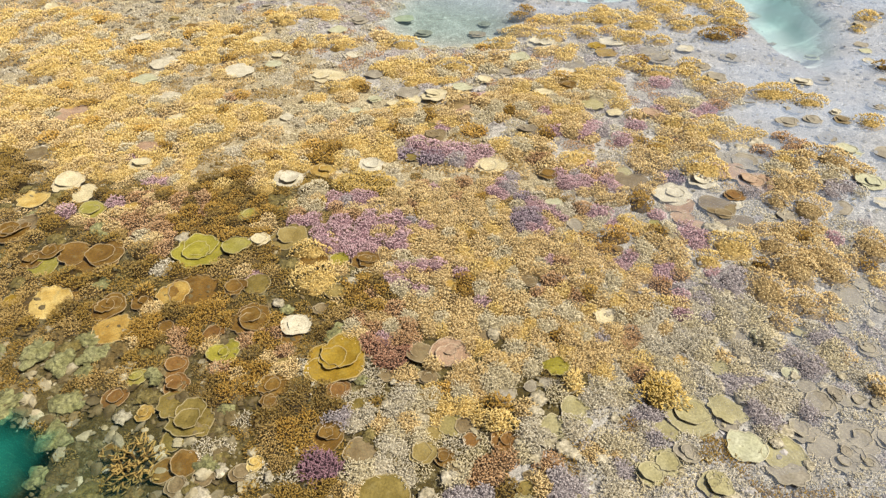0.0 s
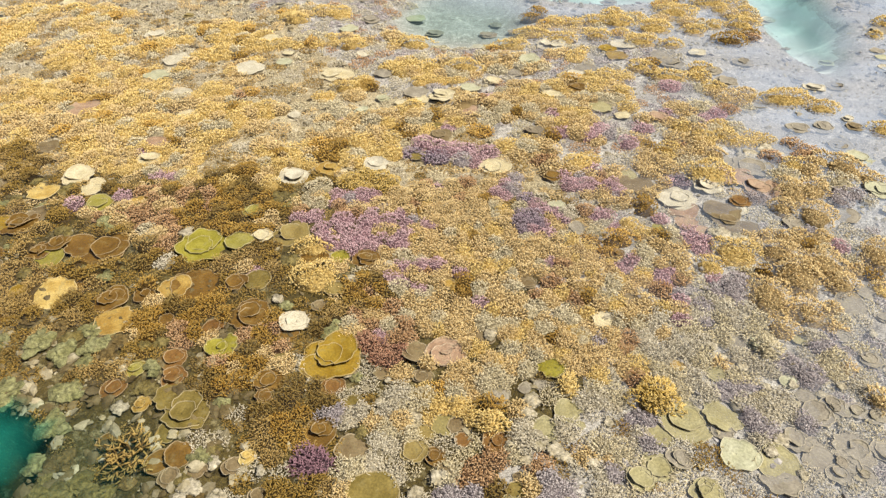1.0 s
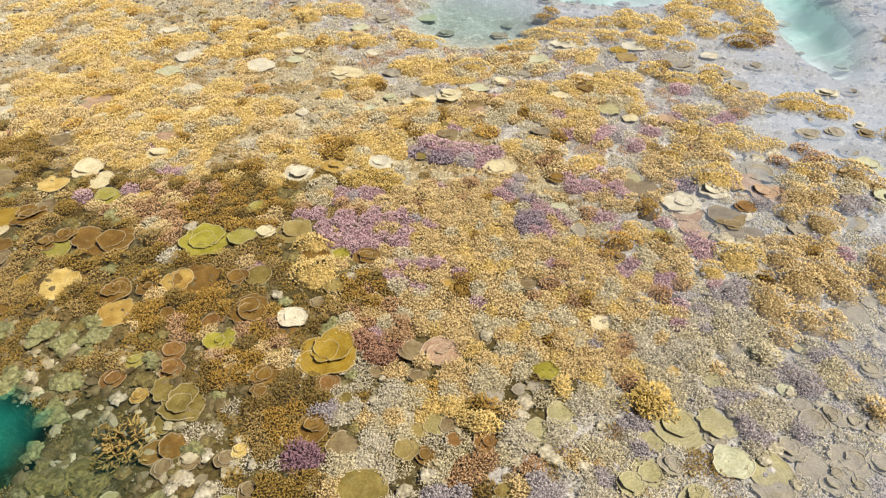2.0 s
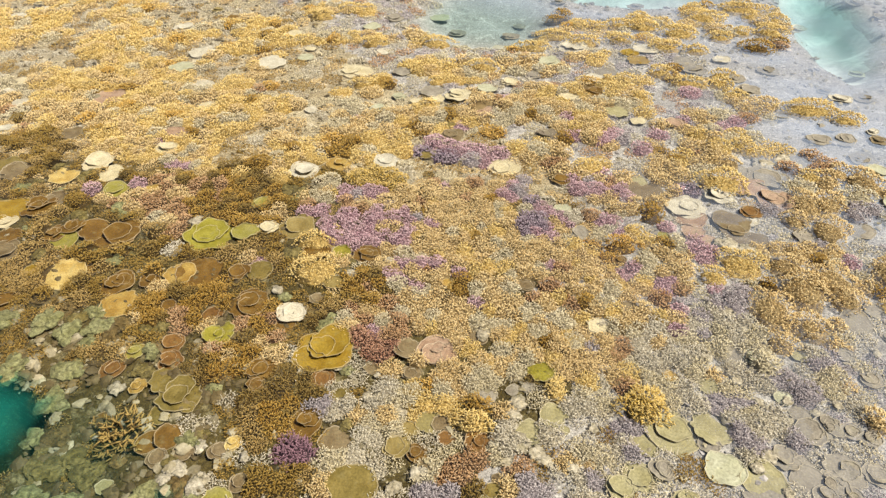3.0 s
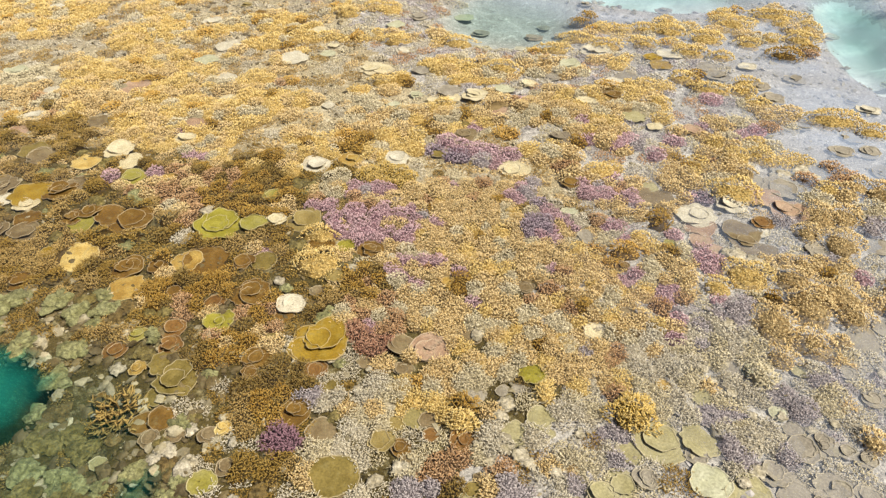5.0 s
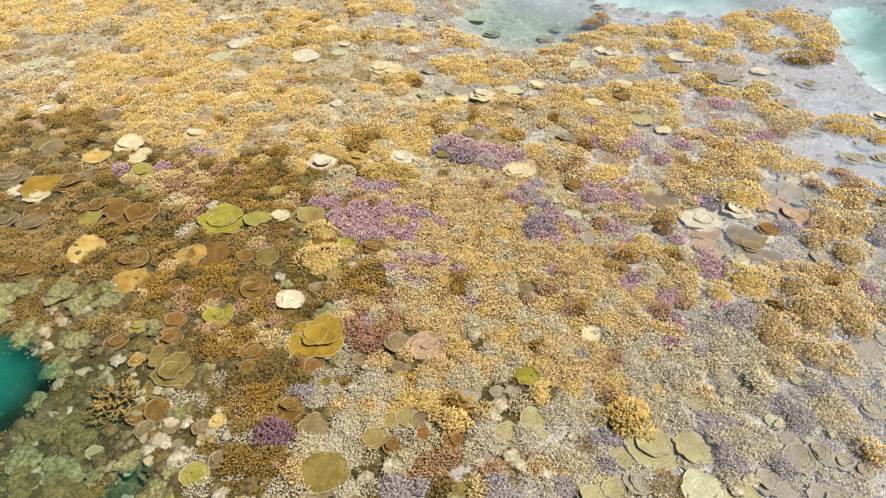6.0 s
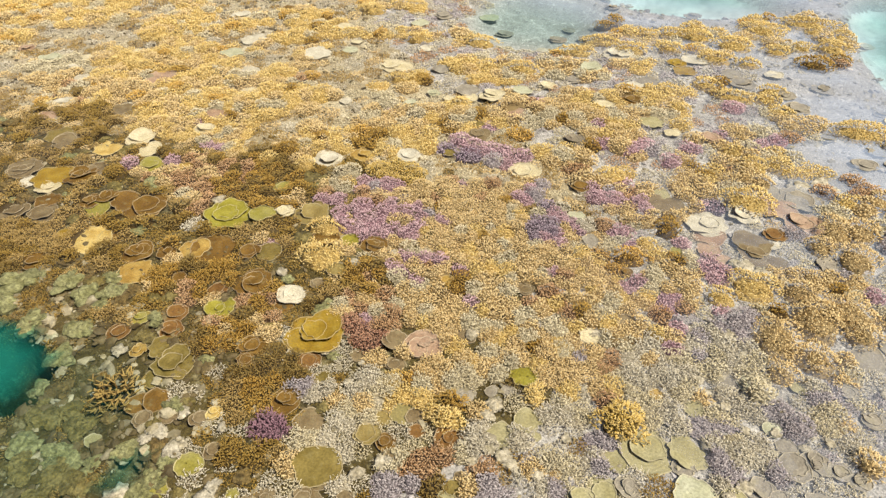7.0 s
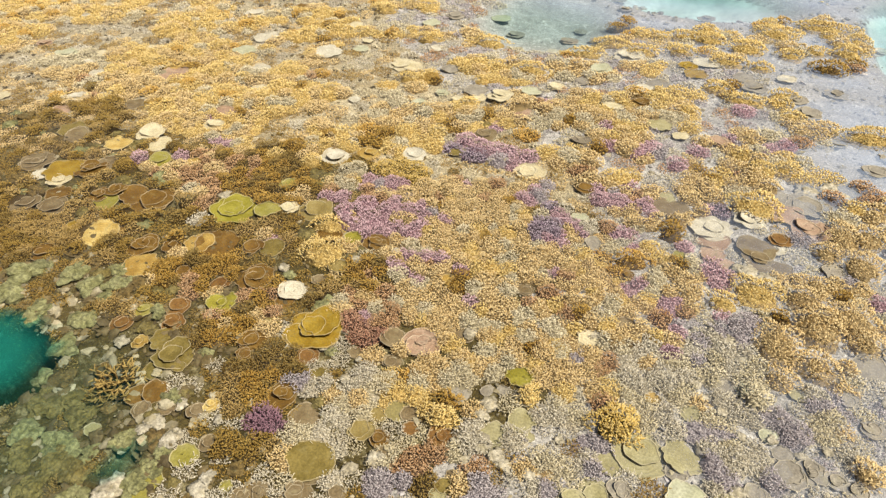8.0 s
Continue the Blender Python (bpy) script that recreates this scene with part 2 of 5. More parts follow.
patch("gold", 3.28, 12.69, 0.54, 0.29, 0.9)
patch("gold", 4.33, 14.11, 0.47, 0.67, 1)
patch("gold", 5.22, 14.55, 0.53, 0.28, 1)
patch("gold", 5.69, 14.04, 0.45, 0.53, 1)
patch("gold", 5.48, 13.25, 0.30, 0.30, 1)
patch("gold", 4.67, 13.01, 0.38, 0.27, 1)
patch("rust", 5.22, 12.64, 0.37, 0.48, 1)
patch("gold", 4.16, 12.17, 0.26, 0.21, 0.9)
patch("gold", 2.59, 10.13, 1.02, 0.58, 0.9)
patch("gold", 3.02, 9.81, 0.81, 0.29, 0.9)
patch("tan", 4.15, 9.94, 0.97, 0.49, 0.9)
patch("gold", 3.81, 10.79, 0.47, 0.22, 0.9)
patch("gold", 2.15, 9.05, 0.52, 0.32, 1)
patch("rust", 3.38, 11.16, 0.24, 0.28, 0.8)
patch("gold", 2.69, 10.69, 0.38, 0.22, 0.9)
patch("tan", 3.45, 8.83, 0.91, 0.47, 0.95)
patch("gold", 4.31, 8.84, 0.65, 0.30, 1)
patch("tan", 3.17, 8.22, 0.87, 0.46, 0.9)
patch("pink", 5.09, 8.61, 0.39, 0.19, 0.8)
patch("gold", 4.67, 9.15, 0.33, 0.17, 0.8)
patch("pink", 4.97, 8.08, 0.37, 0.36, 0.8)
patch("tan", 5.11, 7.78, 0.44, 0.41, 0.95)
patch("tan", 5.66, 7.82, 0.29, 0.34, 1)
patch("tan", 4.75, 7.39, 0.32, 0.32, 1)
patch("tan", 4.97, 6.97, 0.27, 0.29, 1)
patch("tan", 4.50, 6.99, 0.14, 0.19, 1)
patch("tan", 3.98, 6.05, 0.50, 0.40, 1)
patch("tan", 4.61, 6.00, 0.55, 0.53, 1)
patch("tan", 4.87, 5.69, 0.24, 0.22, 1)
patch("tan", 4.20, 5.39, 0.46, 0.47, 1)
patch("tan", 4.40, 5.12, 0.22, 0.20, 0.9)
patch("tan", 3.92, 4.93, 0.12, 0.14, 1)
patch("tan", 1.86, 6.03, 0.79, 0.73, 1)
patch("gold", 2.44, 6.14, 0.46, 0.37, 1)
patch("tan", 2.88, 5.93, 0.45, 0.50, 1)
patch("gold", 2.31, 5.62, 0.38, 0.33, 0.95)
patch("tan", 2.25, 5.25, 0.36, 0.26, 1)
patch("tan", 2.70, 4.85, 0.51, 0.27, 1)
patch("gold", 2.71, 4.89, 0.34, 0.20, 0.9)
patch("tan", 2.54, 7.46, 0.67, 0.68, 0.7)
patch("tan", 0.73, 6.01, 1.35, 1.40, 1)
patch("tan", 1.18, 5.12, 1.34, 0.78, 1)
patch("tan", 0.68, 4.51, 1.15, 0.46, 1)
patch("tan", 1.59, 4.55, 0.85, 0.45, 1)
patch("tan", 2.09, 4.88, 0.58, 0.40, 1)
patch("tan", 0.26, 6.62, 0.73, 0.48, 1)
patch("tan", 0.04, 4.67, 0.60, 0.48, 1)
patch("tan", 0.57, 3.97, 0.65, 0.33, 0.85)
patch("gold", 0.52, 3.69, 0.42, 0.16, 0.8)
patch("tan", 1.05, 4.00, 0.32, 0.27, 0.9)
patch("pink", 0.98, 3.02, 0.42, 0.23, 0.9)
patch("brown", 1.14, 2.90, 0.23, 0.15, 0.7)
patch("rust", -0.42, 4.93, 0.31, 0.22, 0.8)
patch("gold", -1.06, 5.44, 0.23, 0.18, 0.9)
patch("tan", -1.02, 5.14, 0.32, 0.23, 0.9)
patch("drab", -0.45, 4.45, 0.35, 0.31, 0.6)
patch("pink", -0.12, 4.39, 0.35, 0.30, 0.9)
patch("red", -0.13, 4.21, 0.26, 0.13, 0.8)
patch("grey", -0.03, 3.39, 0.46, 0.35, 0.6)
patch("grey", 0.27, 3.64, 0.26, 0.37, 0.5)
patch("dun", -0.83, 3.10, 0.30, 0.33, 0.9)
patch("rust", -0.74, 3.24, 0.26, 0.23, 0.7)
patch("pink", -1.39, 4.02, 0.40, 0.32, 1)
patch("rust", -1.42, 3.71, 0.33, 0.26, 0.8)
patch("brown", -0.84, 3.48, 0.42, 0.24, 0.8)
patch("dun", -3.62, 5.14, 1.79, 1.18, 0.5)
patch("drab", -1.94, 5.48, 0.68, 0.60, 0.6)
patch("rust", -2.47, 4.47, 0.75, 0.41, 1)
patch("rust", -1.55, 4.22, 0.36, 0.23, 0.5)
patch("dun", -2.67, 3.83, 0.35, 0.21, 0.5)
patch("rust", -2.50, 6.33, 0.75, 0.54, 0.9)
patch("rust", -3.07, 6.48, 0.46, 0.38, 0.8)
patch("pink", -3.53, 6.25, 0.53, 0.42, 0.8)
patch("pink", -3.12, 5.70, 0.36, 0.27, 0.7)
patch("rust", -2.59, 6.86, 0.47, 0.33, 0.8)
patch("drab", -1.64, 6.77, 0.38, 0.52, 0.6)
patch("cream", -1.42, 6.61, 0.30, 0.19, 0.6)
patch("yellow", -0.70, 7.09, 0.35, 0.29, 1)
patch("yellow", -0.98, 6.70, 0.38, 0.19, 0.7)
patch("dun", -4.29, 6.53, 0.56, 0.19, 0.6)
patch("dun", -3.56, 4.93, 0.34, 0.28, 0.6)
patch("dun", -4.54, 4.63, 0.40, 0.35, 0.7)
patch("dun", -4.29, 4.89, 0.48, 0.23, 0.6)
patch("dun", -5.67, 6.11, 0.55, 0.31, 0.5)
patch("dun", -1.96, 5.36, 0.41, 0.29, 0.5)
patch("cream", 1.68, 3.06, 0.46, 0.20, 0.4)
patch("lavender", 1.69, 2.96, 0.46, 0.15, 0.7)
patch("lavender", 0.84, 2.79, 0.18, 0.12, 0.8)
patch("grey", -0.11, 2.75, 0.47, 0.24, 0.7)
patch("drab", -0.44, 2.58, 0.32, 0.14, 0.8)
patch("grey", 1.40, 3.44, 0.30, 0.28, 0.8)
patch("grey", 2.89, 4.38, 0.69, 0.49, 0.85)
patch("grey", 2.27, 3.29, 0.33, 0.16, 0.8)
patch("grey", 3.56, 3.89, 0.29, 0.21, 0.9)
patch("grey", 4.28, 4.40, 0.31, 0.27, 0.8)
patch("grey", 1.91, 3.91, 0.31, 0.32, 0.7)
patch("grey", 3.42, 5.00, 0.45, 0.48, 0.7)
patch("tan", 2.26, 4.25, 0.37, 0.27, 0.9)
patch("pink", 2.42, 4.42, 0.22, 0.18, 0.7)
patch("cream", 1.99, 3.34, 0.19, 0.14, 0.6)
patch("cream", 3.69, 4.64, 0.10, 0.15, 1)
patch("cream", 4.31, 4.54, 0.21, 0.14, 0.8)
patch("lavender", 3.70, 4.41, 0.47, 0.21, 0.95)
patch("lavender", 4.24, 4.86, 0.16, 0.15, 0.9)
patch("lavender", 3.20, 4.02, 0.23, 0.16, 0.9)
patch("lavender", 2.82, 3.40, 0.14, 0.13, 1)
patch("lavender", 3.44, 3.69, 0.24, 0.14, 0.8)
patch("lavender", 2.41, 3.59, 0.20, 0.14, 0.8)
patch("lavender", 3.50, 5.59, 0.24, 0.23, 0.6)
patch("lavender", 2.05, 4.34, 0.16, 0.28, 0.4)
patch("purple", -0.69, 6.01, 0.56, 0.38, 0.95)
patch("purple", -0.45, 6.48, 0.65, 0.30, 0.7)
patch("purple", -1.45, 6.28, 0.18, 0.12, 1)
patch("purple", -0.83, 6.72, 0.38, 0.13, 0.8)
patch("purple", -0.06, 5.29, 0.16, 0.17, 1)
patch("purple", 0.28, 5.52, 0.23, 0.14, 1)
patch("purple", 0.49, 5.45, 0.16, 0.11, 1)
patch("purple", 0.16, 5.05, 0.12, 0.06, 0.9)
patch("purple", 0.32, 7.09, 0.38, 0.24, 0.6)
patch("purple", 0.99, 7.16, 0.30, 0.26, 0.7)
patch("purple", 2.17, 7.46, 0.45, 0.41, 0.95)
patch("indigo", 1.55, 6.75, 0.29, 0.26, 1)
patch("indigo", 1.37, 6.36, 0.28, 0.16, 0.9)
patch("indigo", 1.85, 6.35, 0.17, 0.13, 0.9)
patch("red", 2.73, 6.93, 0.21, 0.24, 0.8)
patch("purple", 2.97, 5.14, 0.20, 0.29, 1)
patch("purple", 2.91, 5.56, 0.18, 0.18, 0.9)
patch("purple", 2.56, 5.72, 0.11, 0.19, 0.9)
patch("purple", 3.44, 6.04, 0.22, 0.40, 0.85)
patch("purple", 3.36, 6.43, 0.33, 0.16, 0.6)
patch("purple", 2.95, 6.62, 0.14, 0.11, 0.8)
patch("indigo", 2.31, 6.67, 0.21, 0.23, 0.6)
patch("purple", 3.58, 9.37, 0.60, 0.25, 0.7)
patch("purple", 3.11, 8.52, 0.48, 0.32, 0.45)
patch("purple", 2.63, 8.43, 0.49, 0.40, 0.5)
patch("purple", 0.21, 8.11, 0.25, 0.19, 0.6)
patch("purple", -0.16, 8.29, 0.34, 0.20, 0.5)
patch("purple", 0.60, 7.79, 0.32, 0.22, 0.7)
patch("purple", 1.82, 8.85, 0.30, 0.21, 0.7)
patch("purple", -1.04, 8.64, 0.22, 0.14, 0.5)
patch("purple", 4.10, 9.56, 0.26, 0.19, 0.7)
patch("purple", 3.69, 10.45, 0.19, 0.13, 0.7)
patch("purple", -4.28, 6.11, 0.27, 0.10, 0.8)
patch("purple", -3.90, 6.46, 0.16, 0.08, 0.7)
patch("purple", -3.67, 6.95, 0.24, 0.14, 0.7)
patch("purple", -4.35, 7.49, 0.21, 0.06, 0.8)
patch("indigo", -0.78, 7.67, 0.16, 0.09, 0.8)
patch("indigo", -0.13, 7.93, 0.20, 0.08, 0.9)
patch("indigo", 4.57, 7.01, 0.10, 0.12, 0.9)
patch("lavender", 5.39, 7.34, 0.28, 0.19, 0.6)
patch("lavender", 4.78, 6.46, 0.19, 0.08, 0.6)
patch("purple", 5.46, 8.11, 0.15, 0.11, 0.7)
patch("purple", 4.43, 7.15, 0.17, 0.15, 0.6)
patch("lavender", 4.01, 7.19, 0.14, 0.10, 0.8)
patch("indigo", 3.30, 7.55, 0.18, 0.09, 0.9)
patch("indigo", -3.76, 4.12, 0.09, 0.08, 0.9)
patch("indigo", -2.83, 5.19, 0.08, 0.10, 0.8)
patch("purple", -1.78, 5.29, 0.10, 0.06, 0.8)
patch("pink", 1.53, 5.28, 0.18, 0.11, 0.7)
patch("rust", -3.55, 9.37, 0.24, 0.12, 0.6)
patch("brown", -6.91, 7.88, 0.23, 0.14, 0.5)
patch("pink", 2.05, 4.28, 0.11, 0.14, 0.3)


# ---- ground and water ----
def sheet(name, xs, ys, height, mats, slots=None):
    gx, gy = np.meshgrid(xs, ys, indexing="ij")
    verts = np.stack([gx, gy, height(gx, gy)], -1).reshape(-1, 3)
    nx, ny = len(xs), len(ys)
    i, j = np.meshgrid(np.arange(nx - 1), np.arange(ny - 1), indexing="ij")
    a = (i * ny + j).ravel()
    faces = np.stack([a, a + ny, a + ny + 1, a + 1], 1)
    mesh = bpy.data.meshes.new(name)
    mesh.from_pydata(verts, [], faces)
    for m in mats:
        mesh.materials.append(m)
    mesh.polygons.foreach_set("use_smooth", np.ones(len(faces), bool))
    if slots is not None:
        centre = verts[faces].mean(1)
        mesh.polygons.foreach_set("material_index", slots(centre[:, 0], centre[:, 1]).astype(np.int32))
    return new(name, mesh)


FAR = [60, 150, 500, 3000]
bed_x = np.r_[[-v for v in FAR[::-1]], np.linspace(-30, -13.2, 16), np.arange(-13, -6, 0.1), np.arange(-6, 6, 0.075), np.arange(6, 10.6, 0.1), np.linspace(11, 30, 16), FAR]
bed_y = np.r_[[-v for v in FAR[::-1]], np.linspace(-30, -0.4, 16), np.arange(0, 8.5, 0.075), np.arange(8.5, 18.6, 0.1), np.linspace(19, 40, 20), FAR]
ground = sheet("ground", bed_x, bed_y, bed, [REEF_ROCK, SAND, PALE_ROCK, BEIGE_ROCK], lambda x, y: np.where(hollow(x, y)[1] > 0.35, 1, np.where(pale_ground(x, y), 2, 3 * (y + 0.9 * fbm(x, y, 1.1) > 6.9))))
tagged(ground, "mottled beige and olive dead coral rock with pale sandy hollows", "reef bed", kind="structure")


def water_material():
    """Clear sea water: the light loses its red on the way down and deep water scatters it back; the surface mirrors the sky."""
    mat = bpy.data.materials.new("sea_water")
    mat.use_nodes = True
    nt = mat.node_tree
    nt.nodes.remove(nt.nodes["Principled BSDF"])
    depth = nt.nodes.new("ShaderNodeAttribute")
    depth.attribute_name = "depth"
    clear = nt.nodes.new("ShaderNodeBsdfTransparent")
    tint = nt.nodes.new("ShaderNodeCombineColor")
    for n, loss in enumerate((0.8, 0.14, 0.06)):
        power = nt.nodes.new("ShaderNodeMath")
        power.operation = "POWER"
        power.inputs[0].default_value = math.exp(-loss)
        nt.links.new(depth.outputs["Fac"], power.inputs[1])
        nt.links.new(power.outputs[0], tint.inputs[n])
    nt.links.new(tint.outputs[0], clear.inputs[0])
    back = nt.nodes.new("ShaderNodeBsdfDiffuse")
    back.inputs[0].default_value = (0.012, 0.18, 0.14, 1)
    share = nt.nodes.new("ShaderNodeMath")
    share.operation = "POWER"
    share.inputs[0].default_value = math.exp(-0.3)
    nt.links.new(depth.outputs["Fac"], share.inputs[1])
    body = nt.nodes.new("ShaderNodeMixShader")
    nt.links.new(share.outputs[0], body.inputs[0])
    nt.links.new(back.outputs[0], body.inputs[1])
    nt.links.new(clear.outputs[0], body.inputs[2])
    # pale diffuse colour that paints haze and sky glare onto the water sheet
    haze_tone = nt.nodes.new("ShaderNodeBsdfDiffuse")
    haze_tone.inputs[0].default_value = (0.39, 0.465, 0.62, 1)
    haze_share = nt.nodes.new("ShaderNodeAttribute")
    haze_share.attribute_name = "haze_share"
    hazed_body = nt.nodes.new("ShaderNodeMixShader")
    nt.links.new(haze_share.outputs["Fac"], hazed_body.inputs[0])
    nt.links.new(body.outputs[0], hazed_body.inputs[1])
    nt.links.new(haze_tone.outputs[0], hazed_body.inputs[2])
    ripple = nt.nodes.new("ShaderNodeBump")
    ripple.inputs["Strength"].default_value, ripple.inputs["Distance"].default_value = 0.4, 0.02
    nt.links.new(noise_node(nt, 5.0, 2.0), ripple.inputs["Height"])
    gloss = nt.nodes.new("ShaderNodeBsdfGlossy")
    gloss.inputs["Roughness"].default_value = 0.12
    nt.links.new(ripple.outputs[0], gloss.inputs["Normal"])
    fresnel = nt.nodes.new("ShaderNodeFresnel")
    fresnel.inputs["IOR"].default_value = 1.33
    nt.links.new(ripple.outputs[0], fresnel.inputs["Normal"])
    whole = nt.nodes.new("ShaderNodeMixShader")
    nt.links.new(fresnel.outputs[0], whole.inputs[0])
    nt.links.new(hazed_body.outputs[0], whole.inputs[1])
    nt.links.new(gloss.outputs[0], whole.inputs[2])
    nt.links.new(whole.outputs[0], nt.nodes["Material Output"].inputs[0])
    return mat


water_x = np.r_[[-v for v in FAR[::-1]], np.linspace(-30, -13.2, 12), np.arange(-13, 10.6, 0.2), np.linspace(11, 30, 12), FAR]
water_y = np.r_[[-v for v in FAR[::-1]], np.linspace(-30, 0.9, 12), np.arange(1.1, 18.6, 0.2), np.linspace(19, 40, 16), FAR]
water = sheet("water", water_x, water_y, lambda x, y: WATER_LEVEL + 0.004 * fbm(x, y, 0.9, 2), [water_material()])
water_co = np.array([v.co[:2] for v in water.data.vertices])
water_depth = water.data.attributes.new("depth", "FLOAT", "POINT")
water_depth.data.foreach_set("value", np.maximum(0.0, hollow(water_co[:, 0], water_co[:, 1])[0]).astype(np.float32))
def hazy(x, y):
    """How far a place lies out in the painted haze by the channel, 0 to 1."""
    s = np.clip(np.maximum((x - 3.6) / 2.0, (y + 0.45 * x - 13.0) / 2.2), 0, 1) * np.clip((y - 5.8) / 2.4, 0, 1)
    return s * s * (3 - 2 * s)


def painted_haze(x, y):
    """Pale haze painted into the water over the pale ground, thickest by the channel, thinning out towards the living
    reef.
    """
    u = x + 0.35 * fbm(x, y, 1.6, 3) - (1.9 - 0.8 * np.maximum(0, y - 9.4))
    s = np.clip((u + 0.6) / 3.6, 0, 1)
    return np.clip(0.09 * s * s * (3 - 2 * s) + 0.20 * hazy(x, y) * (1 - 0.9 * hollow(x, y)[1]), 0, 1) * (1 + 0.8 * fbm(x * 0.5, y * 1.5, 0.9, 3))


# how much of the painted haze each point of the water gets
water_haze = water.data.attributes.new("haze_share", "FLOAT", "POINT")
water_haze.data.foreach_set("value", painted_haze(water_co[:, 0], water_co[:, 1]).astype(np.float32))
tagged(water, "clear shallow sea water with a faintly rippled surface", "water", kind="structure")


# ---- branching coral ----
def frames_of(axis):
    """Two unit vectors square to each axis."""
    help_ = np.where(np.abs(axis[:, 2:3]) < 0.9, np.array([[0.0, 0, 1]]), np.array([[1.0, 0, 0]]))
    u = np.cross(axis, help_)
    u /= np.linalg.norm(u, axis=1, keepdims=True)
    return u, np.cross(axis, u)


def stubs(base, axis, length, radius, taper, rng):
    """Blunt three-sided stubs as vertices and triangles, one island each, and the places of their heads."""
    n = len(base)
    u, v = frames_of(axis)
    turn = rng.rand(n, 1) * 6.28
    head = base + axis * length[:, None]
    out = []
    for centre, rad in ((base, radius), (head, radius * taper)):
        for s in range(3):
            a = turn + 2.0944 * s
            out.append(centre + (u * np.cos(a) + v * np.sin(a)) * rad[:, None])
    verts = np.stack(out, 1)
    tri = np.array([(0, 1, 4), (0, 4, 3), (1, 2, 5), (1, 5, 4), (2, 0, 3), (2, 3, 5), (3, 4, 5)])
    faces = (tri[None] + (np.arange(n) * 6)[:, None, None]).reshape(-1, 3)
    return verts.reshape(-1, 3), faces, head


def sprigs(base, axis, rng, long, thick, tips):
    """Stems that fork into pale tips. Returns vertices, triangles and tip flags."""
    n = len(base)
    length = long * (0.6 + 0.8 * rng.rand(n))
    wide = thick * (0.8 + 0.4 * rng.rand(n))
    v, f, head = stubs(base, axis, length, wide * 1.15, 0.9, rng)
    parts = [(v, f, np.zeros(len(f), int))]
    for k in range(tips):
        away = axis + 0.95 * rng.randn(n, 3)
        away[:, 2] = np.abs(away[:, 2]) * 0.7
        away /= np.linalg.norm(away, axis=1, keepdims=True)
        v, f, _ = stubs(head - axis * (0.25 * k * length)[:, None], away, long * (0.55 + 0.4 * rng.rand(n)), wide, 0.75, rng)
        parts.append((v, f, np.ones(len(f), int)))
    return join(parts)


def knobs(base, axis, rng, size, stretch):
    """Rounded branch ends, seen where single twigs blur together. Returns vertices, triangles and tip flags."""
    n = len(base)
    u, v = frames_of(axis)
    turn = rng.rand(n, 1) * 6.28
    u, v = u * np.cos(turn) + v * np.sin(turn), v * np.cos(turn) - u * np.sin(turn)
    wide, long = size * (0.75 + 0.5 * rng.rand(n, 1)), size * stretch * (1.1 + 0.9 * rng.rand(n, 1))
    slim = wide * (0.6 + 0.4 * rng.rand(n, 1))
    verts = np.stack([base + axis * long, base + u * wide, base + v * slim, base - u * wide, base - v * slim, base - axis * long], 1)
    tri = np.array([(0, 1, 2), (0, 2, 3), (0, 3, 4), (0, 4, 1), (5, 2, 1), (5, 3, 2), (5, 4, 3), (5, 1, 4)])
    faces = (tri[None] + (np.arange(n) * 6)[:, None, None]).reshape(-1, 3)
    return verts.reshape(-1, 3), faces, np.repeat(rng.rand(n) < 0.75, 8).astype(int)


def colony_twigs(cx, cy, cz, rx, ry, high, gap, rng, long=0.036):
    """Sprigs all over a flat dome."""
    n = max(6, int(math.pi * rx * ry * 1.1 / gap**2))
    k = np.arange(n)
    rad = np.sqrt((k + 0.5) / n) * (1 + 0.05 * rng.randn(n))
    ang = k * 2.39996 + rng.rand() * 6.28 + 0.2 * rng.randn(n)
    lobes = 1 + 0.16 * np.sin(ang * 3 + rng.rand() * 6) + 0.10 * np.sin(ang * 5 + rng.rand() * 6)
    px, py = rad * np.cos(ang) * lobes, rad * np.sin(ang) * lobes
    dome = np.sqrt(np.clip(1 - 0.85 * rad**2, 0.03, 1))
    base = np.stack([cx + px * rx, cy + py * ry, cz + high * dome + 0.010 * rng.randn(n) - 0.5 * long], 1)
    axis = np.stack([px * 0.7, py * 0.7, 0.3 + 0.3 * dome], 1) + 0.5 * rng.randn(n, 3)
    axis[:, 2] = np.abs(axis[:, 2]) + 0.06
    axis /= np.linalg.norm(axis, axis=1, keepdims=True)
    return sprigs(base, axis, rng, long, 0.22 * gap, 2) if long else knobs(base, axis, rng, 0.34 * gap, 1.6)


def join(parts):
    verts, faces, flags, start = [], [], [], 0
    for v, f, g in parts:
        verts.append(v)
        faces.append(f + start)
        flags.append(g)
        start += len(v)
    return np.concatenate(verts), np.concatenate(faces), np.concatenate(flags)


